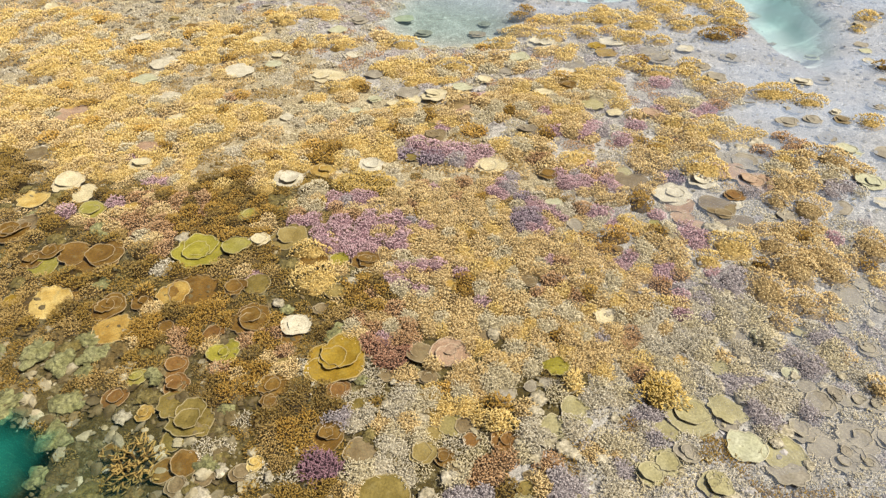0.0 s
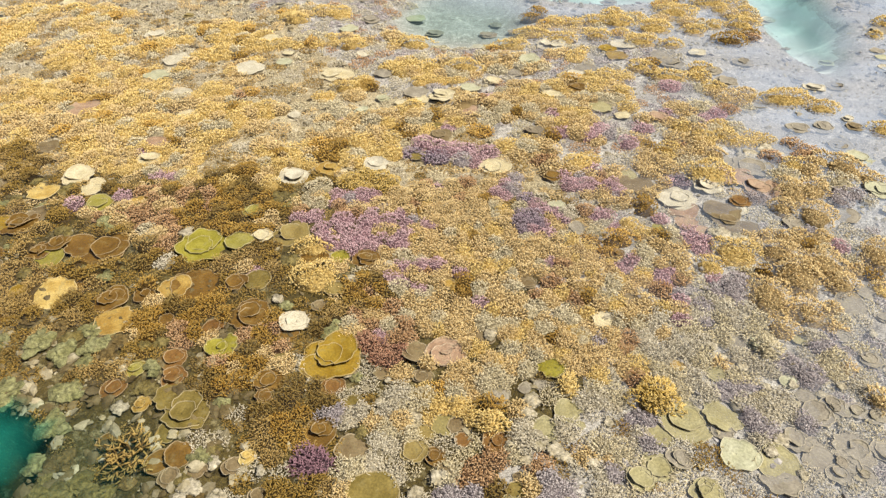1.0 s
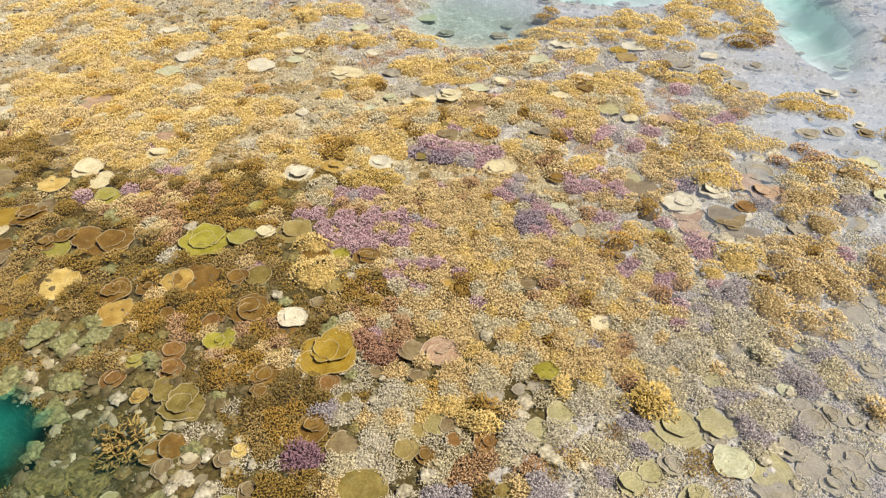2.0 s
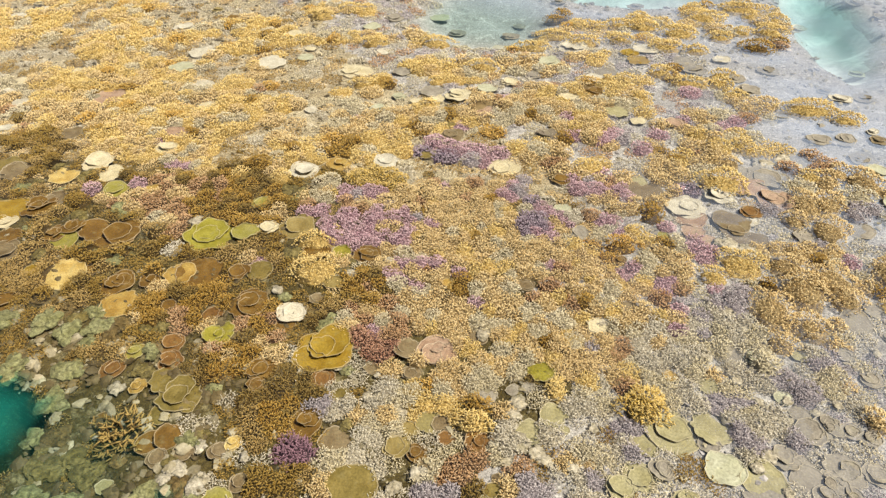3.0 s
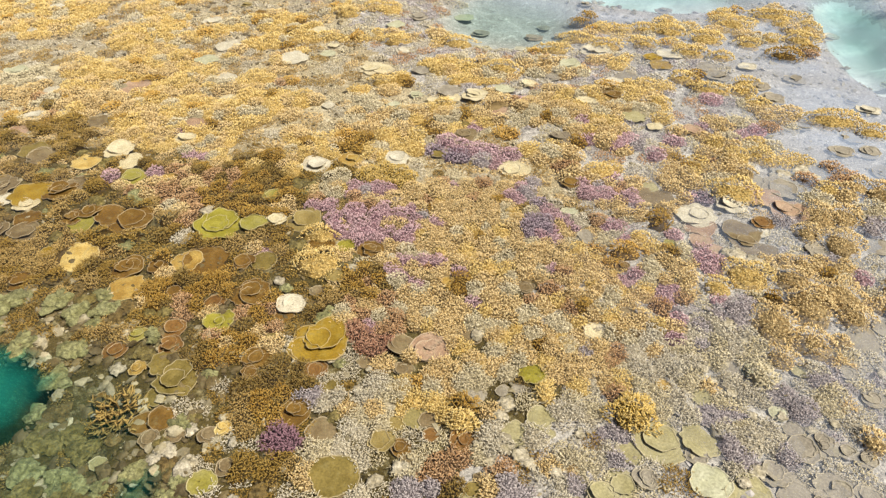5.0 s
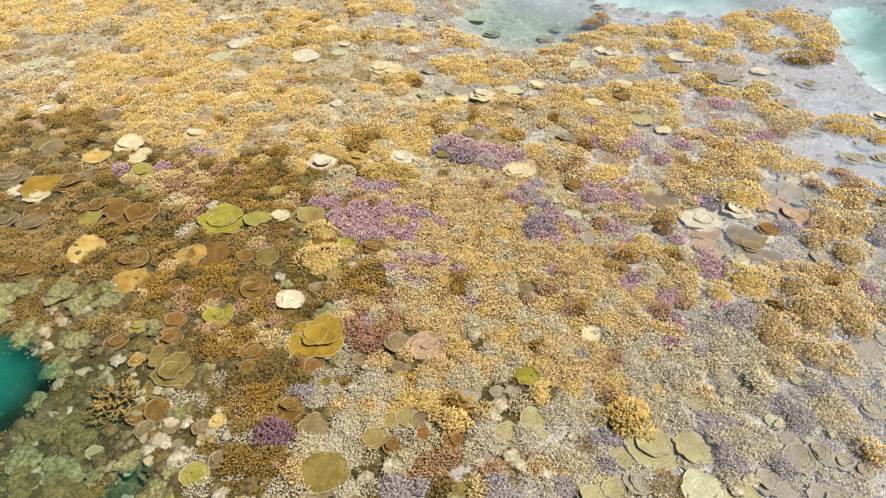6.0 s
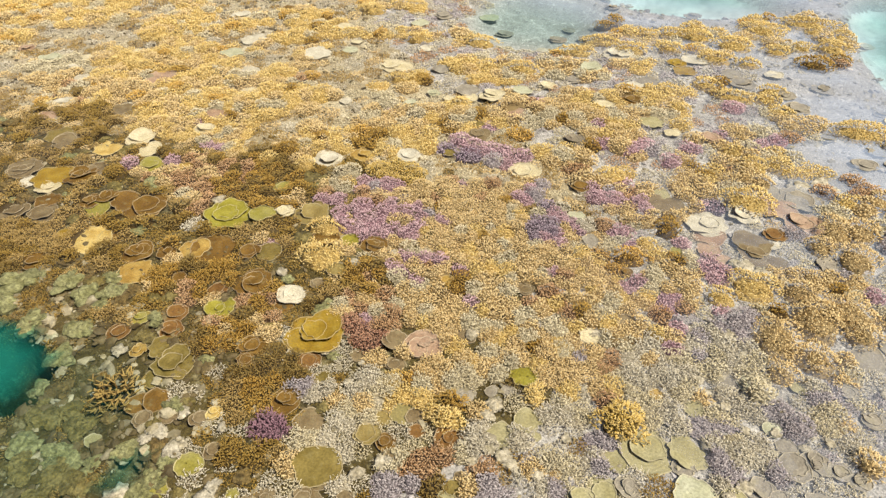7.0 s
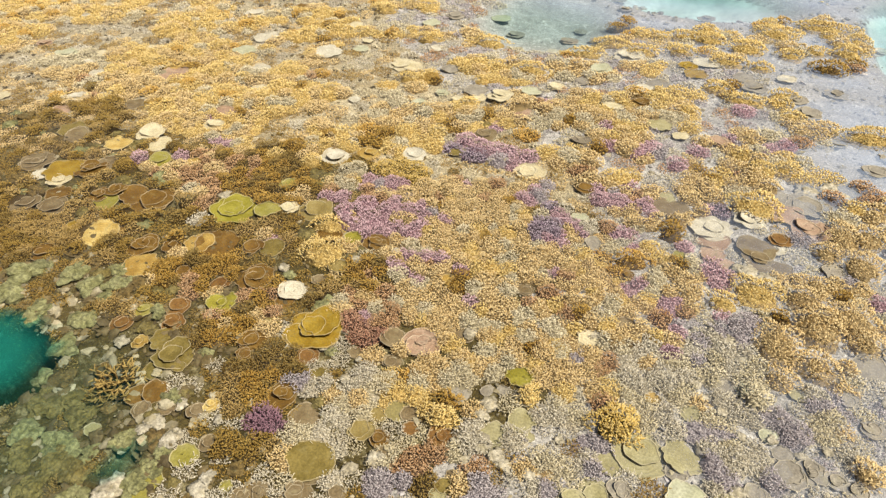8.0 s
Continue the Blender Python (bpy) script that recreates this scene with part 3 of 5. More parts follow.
def colony_base(cx, cy, cz, rx, ry, high, rng, sides=12):
    """The dense inner dome from which the twigs grow."""
    rings = ((0.95, -0.15), (0.80, 0.10), (0.56, 0.30), (0.30, 0.42))
    verts = []
    for f, h in rings:
        for s in range(sides):
            a = 6.28319 * s / sides
            j = 1 + 0.12 * rng.randn()
            verts.append((cx + rx * f * j * math.cos(a), cy + ry * f * j * math.sin(a), cz + high * h * (1 + 0.1 * rng.randn())))
    verts.append((cx, cy, cz + high * 0.45))
    faces = []
    for r in range(len(rings) - 1):
        for s in range(sides):
            a, b = r * sides + s, r * sides + (s + 1) % sides
            faces += [(a, b, b + sides), (a, b + sides, a + sides)]
    top = (len(rings) - 1) * sides
    faces += [(top + s, top + (s + 1) % sides, top + sides) for s in range(sides)]
    return np.array(verts), np.array(faces), np.full(len(faces), 2)


def fast_mesh(name, verts, faces, mats, slots=None, smooth=True):
    mesh = bpy.data.meshes.new(name)
    faces = np.asarray(faces, np.int32)
    size = faces.shape[1]
    mesh.vertices.add(len(verts))
    mesh.vertices.foreach_set("co", np.asarray(verts, np.float32).ravel())
    mesh.loops.add(faces.size)
    mesh.loops.foreach_set("vertex_index", faces.ravel())
    mesh.polygons.add(len(faces))
    mesh.polygons.foreach_set("loop_start", np.arange(0, faces.size, size, dtype=np.int32))
    for m in mats:
        mesh.materials.append(m)
    if slots is not None:
        mesh.polygons.foreach_set("material_index", np.asarray(slots, np.int32))
    mesh.polygons.foreach_set("use_smooth", np.full(len(faces), smooth))
    mesh.update(calc_edges=True)
    return mesh


def part(name, verts, faces, mats, parent, label="", slots=None):
    ob = new(name, fast_mesh(name, verts, faces, mats, slots))
    ob.parent = parent
    return tagged(ob, label)


def thing(name, x, y, z, label, category, group=""):
    ob = new(name)
    ob.empty_display_size = 0.05
    ob.location = (x, y, z)
    return tagged(ob, label, category, group)


LOOKS = {
    "gold": "golden-orange", "orange": "deep orange", "yellow": "bright yellow", "tan": "sandy tan", "rust": "rust-brown",
    "brown": "brown", "pink": "pinkish-tan", "cream": "pale cream", "drab": "drab olive-brown", "purple": "mauve purple", "lavender": "grey-lavender",
    "violet": "dark violet", "dun": "dull beige-brown", "red": "rusty red", "indigo": "bluish purple", "grey": "greyish-beige", "dark": "dark brown",
}


def branching_coral(kind, x, y, rx, ry, high=None):
    """One colony that stands apart, with its base and its twigs."""
    rng = np.random.RandomState(int(abs(x) * 977 + abs(y) * 3571) % 99991)
    z = float(bed(x, y))
    high = 0.05 if kind == "violet" else high or min(0.20, 0.11 + 0.30 * min(rx, ry))
    ob = thing("branching_coral", x, y, z, LOOKS[kind] + " branching coral colony with pale tips on the reef", "coral", "branching coral colonies")
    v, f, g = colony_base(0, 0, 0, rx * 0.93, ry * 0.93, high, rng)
    # darkened copy of the branch colour stands for shade among the twigs
    part("base", v, f, [SHADED_BASE_MATS[kind]], ob, "inner dome, its colour darkened for the shade between the branches")
    gap, long = {"dark": (0.042, 0.075), "violet": (0.017, 0.018)}.get(kind, (0.019, 0.026) if y < 4.7 else (0.021, 0) if y < 7.4 else (0.027, 0) if y < 10.5 else (0.033, 0))
    v, f, g = colony_twigs(0, 0, 0, rx, ry, high, gap, rng, long)
    tagged(part("crown", v, f, BRANCH_MATS[kind], ob, slots=g), kind="stuff")
    TAKEN.append((x, y, rx, ry))
    return ob


TAKEN = []


# ---- plate coral ----
def fan(start, sides):
    """Quads that close a ring of vertices."""
    return [(start + k, start + k + 1, start + sides - 2 - k, start + sides - 1 - k) for k in range(sides // 2 - 1)]


def plate_shape(rx, ry, rng, curl=0.0, lift=0.25, thick=0.009, sides=36):
    """A lobed, slightly dished plate; curl winds it up into a spiral step. Returns plate and rim arrays."""
    a = np.linspace(0, 2 * math.pi, sides, endpoint=False)
    if curl:
        a = np.linspace(0, 2 * math.pi * 0.999, sides)
    lobes = rng.randint(4, 11)
    out = 1 + 0.04 * np.sin(2 * a + rng.rand() * 6) + 0.04 * np.sin(3 * a + rng.rand() * 6) + 0.17 * (np.abs(np.sin(lobes * a / 2 + rng.rand() * 6)) - 0.64) * np.clip(1 + np.sin(a + rng.rand() * 6), 0.2, 1) + 0.02 * rng.randn(sides)
    wind = 1.0 - curl * 0.62 * a / (2 * math.pi)
    rise = curl * 0.055 * a / (2 * math.pi)
    r_mean = math.sqrt(rx * ry)
    wave = 0.04 * np.sin(3 * a + rng.rand() * 6) + 0.03 * np.sin(5 * a + rng.rand() * 6)
    rings = (0.14, 0.45, 0.75, 0.92, 1.0)
    top, low = [], []
    for f in rings:
        r = f * out * wind
        h = r_mean * (lift * f * f + wave * f * f + rise * min(1.0, f * 1.6)) + 0.004 * math.sin(f * 19)
        top.append(np.stack([r * rx * np.cos(a), r * ry * np.sin(a), h], 1))
        low.append(np.stack([r * rx * np.cos(a), r * ry * np.sin(a), h - thick - 0.35 * r_mean * (1 - f) ** 2], 1))
    loops = top + low[::-1]
    verts = np.concatenate(loops)
    faces = []
    last = sides if not curl else sides - 1
    for k in range(len(loops) - 1):
        for s in range(last):
            p, q = k * sides + s, k * sides + (s + 1) % sides
            faces.append((p, p + sides, q + sides, q))
    if curl:   # close the step
        for k in range(len(rings) - 1):
            p, q = k * sides, (len(loops) - 1 - k) * sides
            faces.append((p, q, q - sides, p + sides))
            faces.append((p + sides - 1, p + 2 * sides - 1, q - 1, q + sides - 1))
    edge, inner = top[-1], top[-2]
    side = edge - inner
    side /= np.linalg.norm(side, axis=1, keepdims=True)
    up = np.array([[0, 0, 1.0]])
    t = 0.003 + 0.002 * rng.rand(sides)[:, None] + 0.007 * min(0.3, r_mean)
    ring = [edge - side * t * 1.5 + up * 0.002, edge - side * t * 0.5 + up * t * 0.75, edge + side * t * 0.5 + up * t * 0.2, edge + side * t * 0.3 - up * t * 1.2]
    rim = np.concatenate(ring)
    rim_faces = []
    for k in range(3):
        for s in range(last):
            p, q = k * sides + s, k * sides + (s + 1) % sides
            rim_faces.append((p, p + sides, q + sides, q))
    return verts, faces + fan(0, sides) + [q[::-1] for q in fan((len(loops) - 1) * sides, sides)], rim, rim_faces


PLATE_LOOKS = {
    "gold": "golden", "brown": "brown", "red": "reddish-brown", "tan": "tan", "cream": "cream-coloured", "white": "bleached white", "mustard": "mustard yellow",
    "olive": "olive", "khaki": "khaki", "green": "olive-green", "lime": "yellow-green", "moss": "mossy green", "greenbrown": "greenish-brown",
    "taupe": "grey-brown", "gray": "grey", "sage": "pale sage green", "pale": "pale grey-green", "rose": "dusky pink", "dark": "dark grey-brown",
}


def plate_coral(kind, x, y, rx, ry, tiers=1):
    """A plate coral: one broad plate, or a rosette of overlapping and coiled plates, each with its pale growing rim."""
    rng = np.random.RandomState(int(abs(x) * 1931 + abs(y) * 4567) % 99991)
    round_x, round_y = np.array([0, 0.6, -0.6, 0, 0]), np.array([0, 0, 0, 0.6, -0.6])
    z = float(bed(x + rx * round_x, y + ry * round_y).max()) - 0.012 + min(0.012, max(0.0, 0.006 * (y - 5.5)))
    shape = " plate coral with a pale rim" if tiers == 1 else " plate coral rosette with pale rims"
    ob = thing("plate_coral", x, y, z, PLATE_LOOKS[kind] + shape + " on the reef", "coral", "plate corals")
    lean = rng.randn(2) * (4 if y < 7 else 2)
    for k in range(tiers):
        sides = 36 if rx > 0.12 and k == 0 else 24
        if k == 0:
            v, f, rv, rf = plate_shape(rx, ry, rng, 0.3 if rx < 0.15 and rng.rand() < 0.3 else 0.0, 0.01 + 0.05 * rng.rand(), sides=sides)
            low = 0.6 if kind in ("gray", "sage", "rose", "taupe") else 0.75
            m = pose(0, 0, low * (0.030 + 0.015 * rng.rand()), lean[0], lean[1], 0)
        else:
            s = (0.68, 0.5, 0.42, 0.34)[min(k - 1, 3)] * (0.9 + 0.2 * rng.rand())
            a = rng.rand() * 6.28 if k == 1 else a + 2.1 + 0.5 * rng.randn()
            d = 0.12 if k == tiers - 1 else 0.36
            v, f, rv, rf = plate_shape(rx * s, ry * s, rng, 0.8 if rx < 0.2 and rng.rand() < 0.4 else 0.0, 0.06 + 0.12 * rng.rand(), sides=sides)
            m = pose(d * rx * math.cos(a), d * ry * math.sin(a), low * (0.042 + 0.015 * k), 5 * rng.randn(), 5 * rng.randn(), rng.rand() * 360 if rx < 1.3 * ry else 0)
        disc = part("plate", v, f, [PLATE_MATS[kind]], ob)
        disc.matrix_local = m
        part("rim", rv, rf, [RIM_MATS[kind]], disc, "pale growing rim")
    cover = 0.88 if rx > 0.16 else 0.74   # broad plates stand clear of the twigs
    TAKEN.append((x, y, rx * cover, ry * cover))
    return ob


# ---- dead coral lumps ----
def lump_shape(rng, detail=2):
    bm = bmesh.new()
    bmesh.ops.create_icosphere(bm, subdivisions=detail, radius=1.0)
    shift = Vector((rng.rand() * 50, rng.rand() * 50, rng.rand() * 50))
    for v in bm.verts:
        v.co *= 1 + 0.45 * noise.noise(v.co * 1.3 + shift) + 0.32 * noise.noise(v.co * 3.2 + shift) + 0.22 * noise.noise(v.co * 7.0 + shift)
    verts = np.array([v.co[:] for v in bm.verts])
    faces = np.array([[v.index for v in f.verts] for f in bm.faces])
    bm.free()
    return verts, faces


def crag_shape(rng):
    """A cluster of rough knobs grown together."""
    parts = []
    for k in range(5):
        v, f = lump_shape(rng, 2 if k else 3)
        s = 0.62 if k == 0 else 0.3 + 0.2 * rng.rand()
        a = 1.3 * k + 0.5 * rng.randn()
        d = 0 if k == 0 else 0.55 + 0.2 * rng.rand()
        parts.append((v * s * (1, 1, 0.8) + (d * math.cos(a), d * math.sin(a), 0.15 * rng.rand()), f, np.zeros(len(f), bool)))
    v, f, g = join(parts)
    return v, f


HEAD_SHAPES = [crag_shape(np.random.RandomState(70 + k)) for k in range(8)]
LUMP_SHAPES = [lump_shape(np.random.RandomState(k), 3) for k in range(5)]
STONE_SHAPES = [lump_shape(np.random.RandomState(40 + k), 1) for k in range(12)]


def coral_boulder(x, y, r, tone=None):
    """A low, encrusted coral head."""
    rng = np.random.RandomState(int(abs(x) * 1237 + abs(y) * 7001) % 99991)
    v, f = HEAD_SHAPES[rng.randint(8)]
    ob = new("coral_boulder", fast_mesh("coral_boulder", v * (r, r * (0.75 + 0.3 * rng.rand()), r * 0.6), f, [HEAD_MATS[rng.randint(3) if tone is None else tone]], smooth=False))
    ob.location, ob.rotation_euler = (x, y, float(bed(x, y)) + 0.1 * r), (0, 0, rng.rand() * 6.28)
    TAKEN.append((x, y, r * 0.7, r * 0.6))
    return tagged(ob, "low lumpy olive-grey coral boulder overgrown with algae", "boulder", "coral boulders")


def bleached_lump(x, y, r):
    """A knobbly head of bleached coral."""
    rng = np.random.RandomState(int(abs(x) * 1237 + abs(y) * 7001) % 99991)
    z = float(bed(x, y))
    parts = []
    for k in range(4):
        v, f = LUMP_SHAPES[rng.randint(5)]
        s = r * (0.8 if k == 0 else 0.35 + 0.3 * rng.rand())
        a, d = rng.rand() * 6.28, 0 if k == 0 else r * (0.45 + 0.4 * rng.rand())
        turn = np.array(Euler((0, 0, rng.rand() * 6.28)).to_matrix())
        parts.append(((v * (s, s, s * 0.23)) @ turn.T + (d * math.cos(a), d * math.sin(a), 0.035), f, np.zeros(len(f), bool)))
    v, f, g = join(parts)
    ob = new("coral_rock", fast_mesh("coral_rock", v, f, [BLEACHED]))
    ob.location = (x, y, z)
    TAKEN.append((x, y, r * 0.7, r * 0.7))
    return tagged(ob, "knobbly bleached white coral rock on the reef bed", "rock", "bleached coral rocks")


# ---- plate corals ----
plate_coral("gold", -3.87, 4.64, 0.250, 0.242, 1)
plate_coral("mustard", -4.28, 4.63, 0.113, 0.109, 1)
plate_coral("brown", -3.61, 4.74, 0.099, 0.096, 1)
plate_coral("brown", -4.22, 4.12, 0.157, 0.152, 2)
plate_coral("brown", -3.67, 5.38, 0.310, 0.300, 3)
plate_coral("brown", -4.43, 5.28, 0.157, 0.152, 2)
plate_coral("brown", -4.28, 5.41, 0.158, 0.153, 2)
plate_coral("lime", -4.24, 5.18, 0.175, 0.170, 1)
plate_coral("brown", -3.98, 5.43, 0.200, 0.194, 1)
plate_coral("mustard", -5.31, 5.61, 0.299, 0.290, 1)
plate_coral("brown", -4.98, 5.73, 0.240, 0.232, 4)
plate_coral("cream", -5.22, 5.38, 0.160, 0.155, 2)
plate_coral("brown", -5.00, 5.14, 0.170, 0.165, 1)
plate_coral("taupe", -4.84, 4.89, 0.193, 0.187, 2)
plate_coral("taupe", -4.91, 5.91, 0.190, 0.185, 2)
plate_coral("cream", -4.86, 6.84, 0.222, 0.215, 2)
plate_coral("cream", -4.52, 6.70, 0.113, 0.110, 1)
plate_coral("lime", -4.19, 6.23, 0.169, 0.164, 2)
plate_coral("cream", -4.51, 6.53, 0.143, 0.139, 1)
plate_coral("cream", -4.08, 7.35, 0.169, 0.164, 2)
plate_coral("green", -2.49, 5.53, 0.306, 0.297, 3)
plate_coral("lime", -2.17, 6.30, 0.126, 0.123, 2)
plate_coral("tan", -3.70, 6.33, 0.115, 0.112, 1)
plate_coral("cream", -1.87, 5.81, 0.127, 0.123, 2)
plate_coral("lime", -2.11, 5.67, 0.174, 0.169, 1)
plate_coral("khaki", -1.53, 5.90, 0.225, 0.219, 2)
plate_coral("brown", -2.31, 4.90, 0.286, 0.278, 1)
plate_coral("tan", -2.53, 4.84, 0.176, 0.170, 1)
plate_coral("brown", -2.81, 4.68, 0.116, 0.112, 2)
plate_coral("brown", -3.14, 4.58, 0.193, 0.187, 3)
plate_coral("tan", -2.95, 4.30, 0.211, 0.204, 1)
plate_coral("olive", -1.67, 5.06, 0.163, 0.158, 1)
plate_coral("brown", -1.89, 4.99, 0.143, 0.138, 2)
plate_coral("white", -1.06, 4.49, 0.168, 0.163, 2)
plate_coral("brown", -1.57, 4.54, 0.215, 0.209, 3)
plate_coral("brown", -1.08, 4.32, 0.101, 0.097, 1)
plate_coral("brown", -2.40, 4.35, 0.110, 0.107, 2)
plate_coral("red", -1.91, 4.32, 0.133, 0.129, 2)
plate_coral("green", -1.69, 4.07, 0.164, 0.159, 3)
plate_coral("lime", -2.41, 3.71, 0.103, 0.100, 2)
plate_coral("red", -2.11, 3.87, 0.138, 0.134, 2)
plate_coral("red", -2.01, 3.66, 0.135, 0.131, 3)
plate_coral("red", -2.53, 3.48, 0.122, 0.119, 2)
plate_coral("tan", -2.18, 3.34, 0.098, 0.095, 2)
plate_coral("olive", -1.93, 3.45, 0.164, 0.159, 1)
plate_coral("olive", -1.72, 3.30, 0.213, 0.206, 3)
plate_coral("olive", -1.80, 3.10, 0.114, 0.111, 1)
plate_coral("olive", -1.57, 3.18, 0.068, 0.066, 1)
plate_coral("brown", -2.35, 2.99, 0.104, 0.101, 1)
plate_coral("brown", -1.76, 2.81, 0.120, 0.116, 1)
plate_coral("brown", -1.59, 2.86, 0.135, 0.131, 1)
plate_coral("taupe", -1.59, 2.66, 0.097, 0.095, 2)
plate_coral("taupe", -1.39, 2.74, 0.098, 0.095, 1)
plate_coral("brown", -1.07, 3.55, 0.092, 0.089, 2)
plate_coral("brown", -1.07, 3.71, 0.143, 0.139, 3)
plate_coral("gold", -1.00, 2.90, 0.079, 0.077, 3)
plate_coral("taupe", -1.09, 2.81, 0.097, 0.095, 2)
plate_coral("taupe", -0.79, 2.56, 0.103, 0.100, 2)
plate_coral("lime", -0.91, 2.39, 0.119, 0.115, 1)
plate_coral("sage", -1.95, 2.39, 0.081, 0.078, 1)
plate_coral("taupe", -1.08, 2.40, 0.069, 0.067, 1)
plate_coral("brown", -1.13, 5.51, 0.168, 0.163, 1)
plate_coral("green", -0.83, 5.53, 0.114, 0.110, 1)
plate_coral("brown", -0.52, 5.53, 0.172, 0.167, 4)
plate_coral("khaki", -0.77, 5.00, 0.126, 0.123, 1)
plate_coral("mustard", -0.55, 4.05, 0.294, 0.285, 3)
plate_coral("mustard", -0.68, 3.92, 0.156, 0.151, 1)
plate_coral("red", -0.47, 3.72, 0.119, 0.116, 2)
plate_coral("olive", -0.25, 3.54, 0.094, 0.092, 1)
plate_coral("brown", -0.45, 3.21, 0.152, 0.148, 3)
plate_coral("taupe", -0.12, 3.07, 0.157, 0.152, 1)
plate_coral("olive", 0.12, 2.70, 0.208, 0.202, 1)
plate_coral("taupe", 0.19, 2.60, 0.100, 0.097, 1)
plate_coral("khaki", 0.40, 3.12, 0.136, 0.132, 2)
plate_coral("khaki", 0.47, 3.32, 0.080, 0.078, 1)
plate_coral("brown", 0.58, 3.10, 0.096, 0.094, 3)
plate_coral("greenbrown", 0.62, 3.41, 0.126, 0.122, 1)
plate_coral("red", 0.80, 3.28, 0.083, 0.081, 1)
plate_coral("red", 1.09, 3.27, 0.136, 0.132, 3)
plate_coral("taupe", 0.73, 3.42, 0.090, 0.088, 1)
plate_coral("taupe", 0.68, 2.99, 0.066, 0.064, 1)
plate_coral("taupe", 0.26, 4.20, 0.146, 0.142, 2)
plate_coral("taupe", -0.04, 3.92, 0.088, 0.085, 1)
plate_coral("taupe", 0.36, 3.92, 0.108, 0.105, 2)
plate_coral("rose", 0.54, 4.22, 0.190, 0.184, 3)
plate_coral("gray", 1.09, 3.78, 0.114, 0.111, 2)
plate_coral("gray", 1.33, 3.89, 0.073, 0.071, 1)
plate_coral("gray", 1.47, 3.94, 0.063, 0.061, 1)
plate_coral("green", 1.58, 4.14, 0.134, 0.130, 1)
plate_coral("sage", 1.50, 3.45, 0.138, 0.134, 1)
plate_coral("sage", 1.71, 3.65, 0.136, 0.132, 1)
plate_coral("sage", 1.82, 3.53, 0.044, 0.043, 1)
plate_coral("taupe", 1.28, 2.98, 0.042, 0.041, 1)
plate_coral("olive", 1.27, 2.85, 0.077, 0.075, 1)
plate_coral("sage", 1.24, 2.75, 0.072, 0.070, 1)
plate_coral("taupe", 1.35, 5.33, 0.112, 0.109, 2)
plate_coral("tan", 0.49, 5.20, 0.081, 0.079, 2)
plate_coral("cream", 2.13, 4.83, 0.138, 0.134, 2)
plate_coral("taupe", 2.44, 5.16, 0.119, 0.115, 1)
plate_coral("brown", 2.38, 5.91, 0.084, 0.081, 2)
plate_coral("taupe", 0.91, 4.47, 0.114, 0.110, 1)
plate_coral("sage", 2.74, 3.66, 0.234, 0.227, 2)
plate_coral("sage", 3.10, 3.76, 0.185, 0.180, 1)
plate_coral("sage", 2.50, 3.50, 0.134, 0.130, 1)
plate_coral("pale", 3.13, 3.36, 0.166, 0.161, 1)
plate_coral("gray", 3.64, 3.58, 0.140, 0.136, 2)
plate_coral("gray", 3.90, 3.87, 0.155, 0.150, 2)
plate_coral("gray", 4.10, 3.95, 0.126, 0.122, 4)
plate_coral("gray", 4.28, 3.93, 0.106, 0.103, 2)
plate_coral("gray", 4.41, 3.87, 0.095, 0.092, 3)
plate_coral("sage", 3.44, 3.30, 0.190, 0.184, 1)
plate_coral("gray", 3.80, 3.39, 0.154, 0.149, 1)
plate_coral("gray", 3.97, 3.39, 0.126, 0.122, 4)
plate_coral("gray", 3.79, 3.52, 0.092, 0.090, 1)
plate_coral("gray", 4.12, 3.54, 0.174, 0.168, 2)
plate_coral("gray", 4.36, 3.54, 0.114, 0.110, 2)
plate_coral("gray", 4.65, 4.57, 0.114, 0.111, 2)
plate_coral("gray", 4.73, 5.32, 0.170, 0.165, 1)
plate_coral("gray", 4.99, 5.55, 0.116, 0.112, 1)
plate_coral("gray", 3.88, 4.07, 0.089, 0.087, 1)
plate_coral("sage", 2.44, 3.19, 0.138, 0.134, 2)
plate_coral("gray", 2.62, 3.27, 0.111, 0.107, 3)
plate_coral("sage", 2.29, 3.05, 0.136, 0.132, 2)
plate_coral("tan", 2.79, 4.30, 0.074, 0.072, 1)
plate_coral("gray", 3.04, 3.58, 0.105, 0.102, 1)
plate_coral("white", 3.26, 7.12, 0.242, 0.234, 3)
plate_coral("rose", 3.29, 6.89, 0.194, 0.189, 1)
plate_coral("white", 3.71, 7.43, 0.189, 0.183, 2)
plate_coral("red", 4.03, 7.09, 0.133, 0.129, 2)
plate_coral("white", 3.97, 6.92, 0.138, 0.134, 1)
plate_coral("rose", 4.41, 7.45, 0.243, 0.236, 4)
plate_coral("rose", 4.09, 7.71, 0.250, 0.243, 1)
plate_coral("gray", 4.40, 8.00, 0.256, 0.248, 2)
plate_coral("gray", 4.11, 8.02, 0.182, 0.177, 1)
plate_coral("taupe", 3.77, 6.87, 0.234, 0.227, 1)
plate_coral("taupe", 3.77, 6.68, 0.168, 0.163, 2)
plate_coral("rose", 3.28, 6.61, 0.149, 0.144, 1)
plate_coral("rose", 3.44, 6.45, 0.113, 0.109, 1)
plate_coral("taupe", 4.02, 6.57, 0.146, 0.141, 1)
plate_coral("taupe", 3.79, 6.48, 0.158, 0.153, 1)
plate_coral("rose", 3.77, 7.64, 0.162, 0.157, 1)
plate_coral("taupe", 2.75, 7.40, 0.237, 0.229, 1)
plate_coral("sage", 2.69, 7.63, 0.113, 0.110, 1)
plate_coral("lime", 2.91, 6.44, 0.087, 0.085, 1)
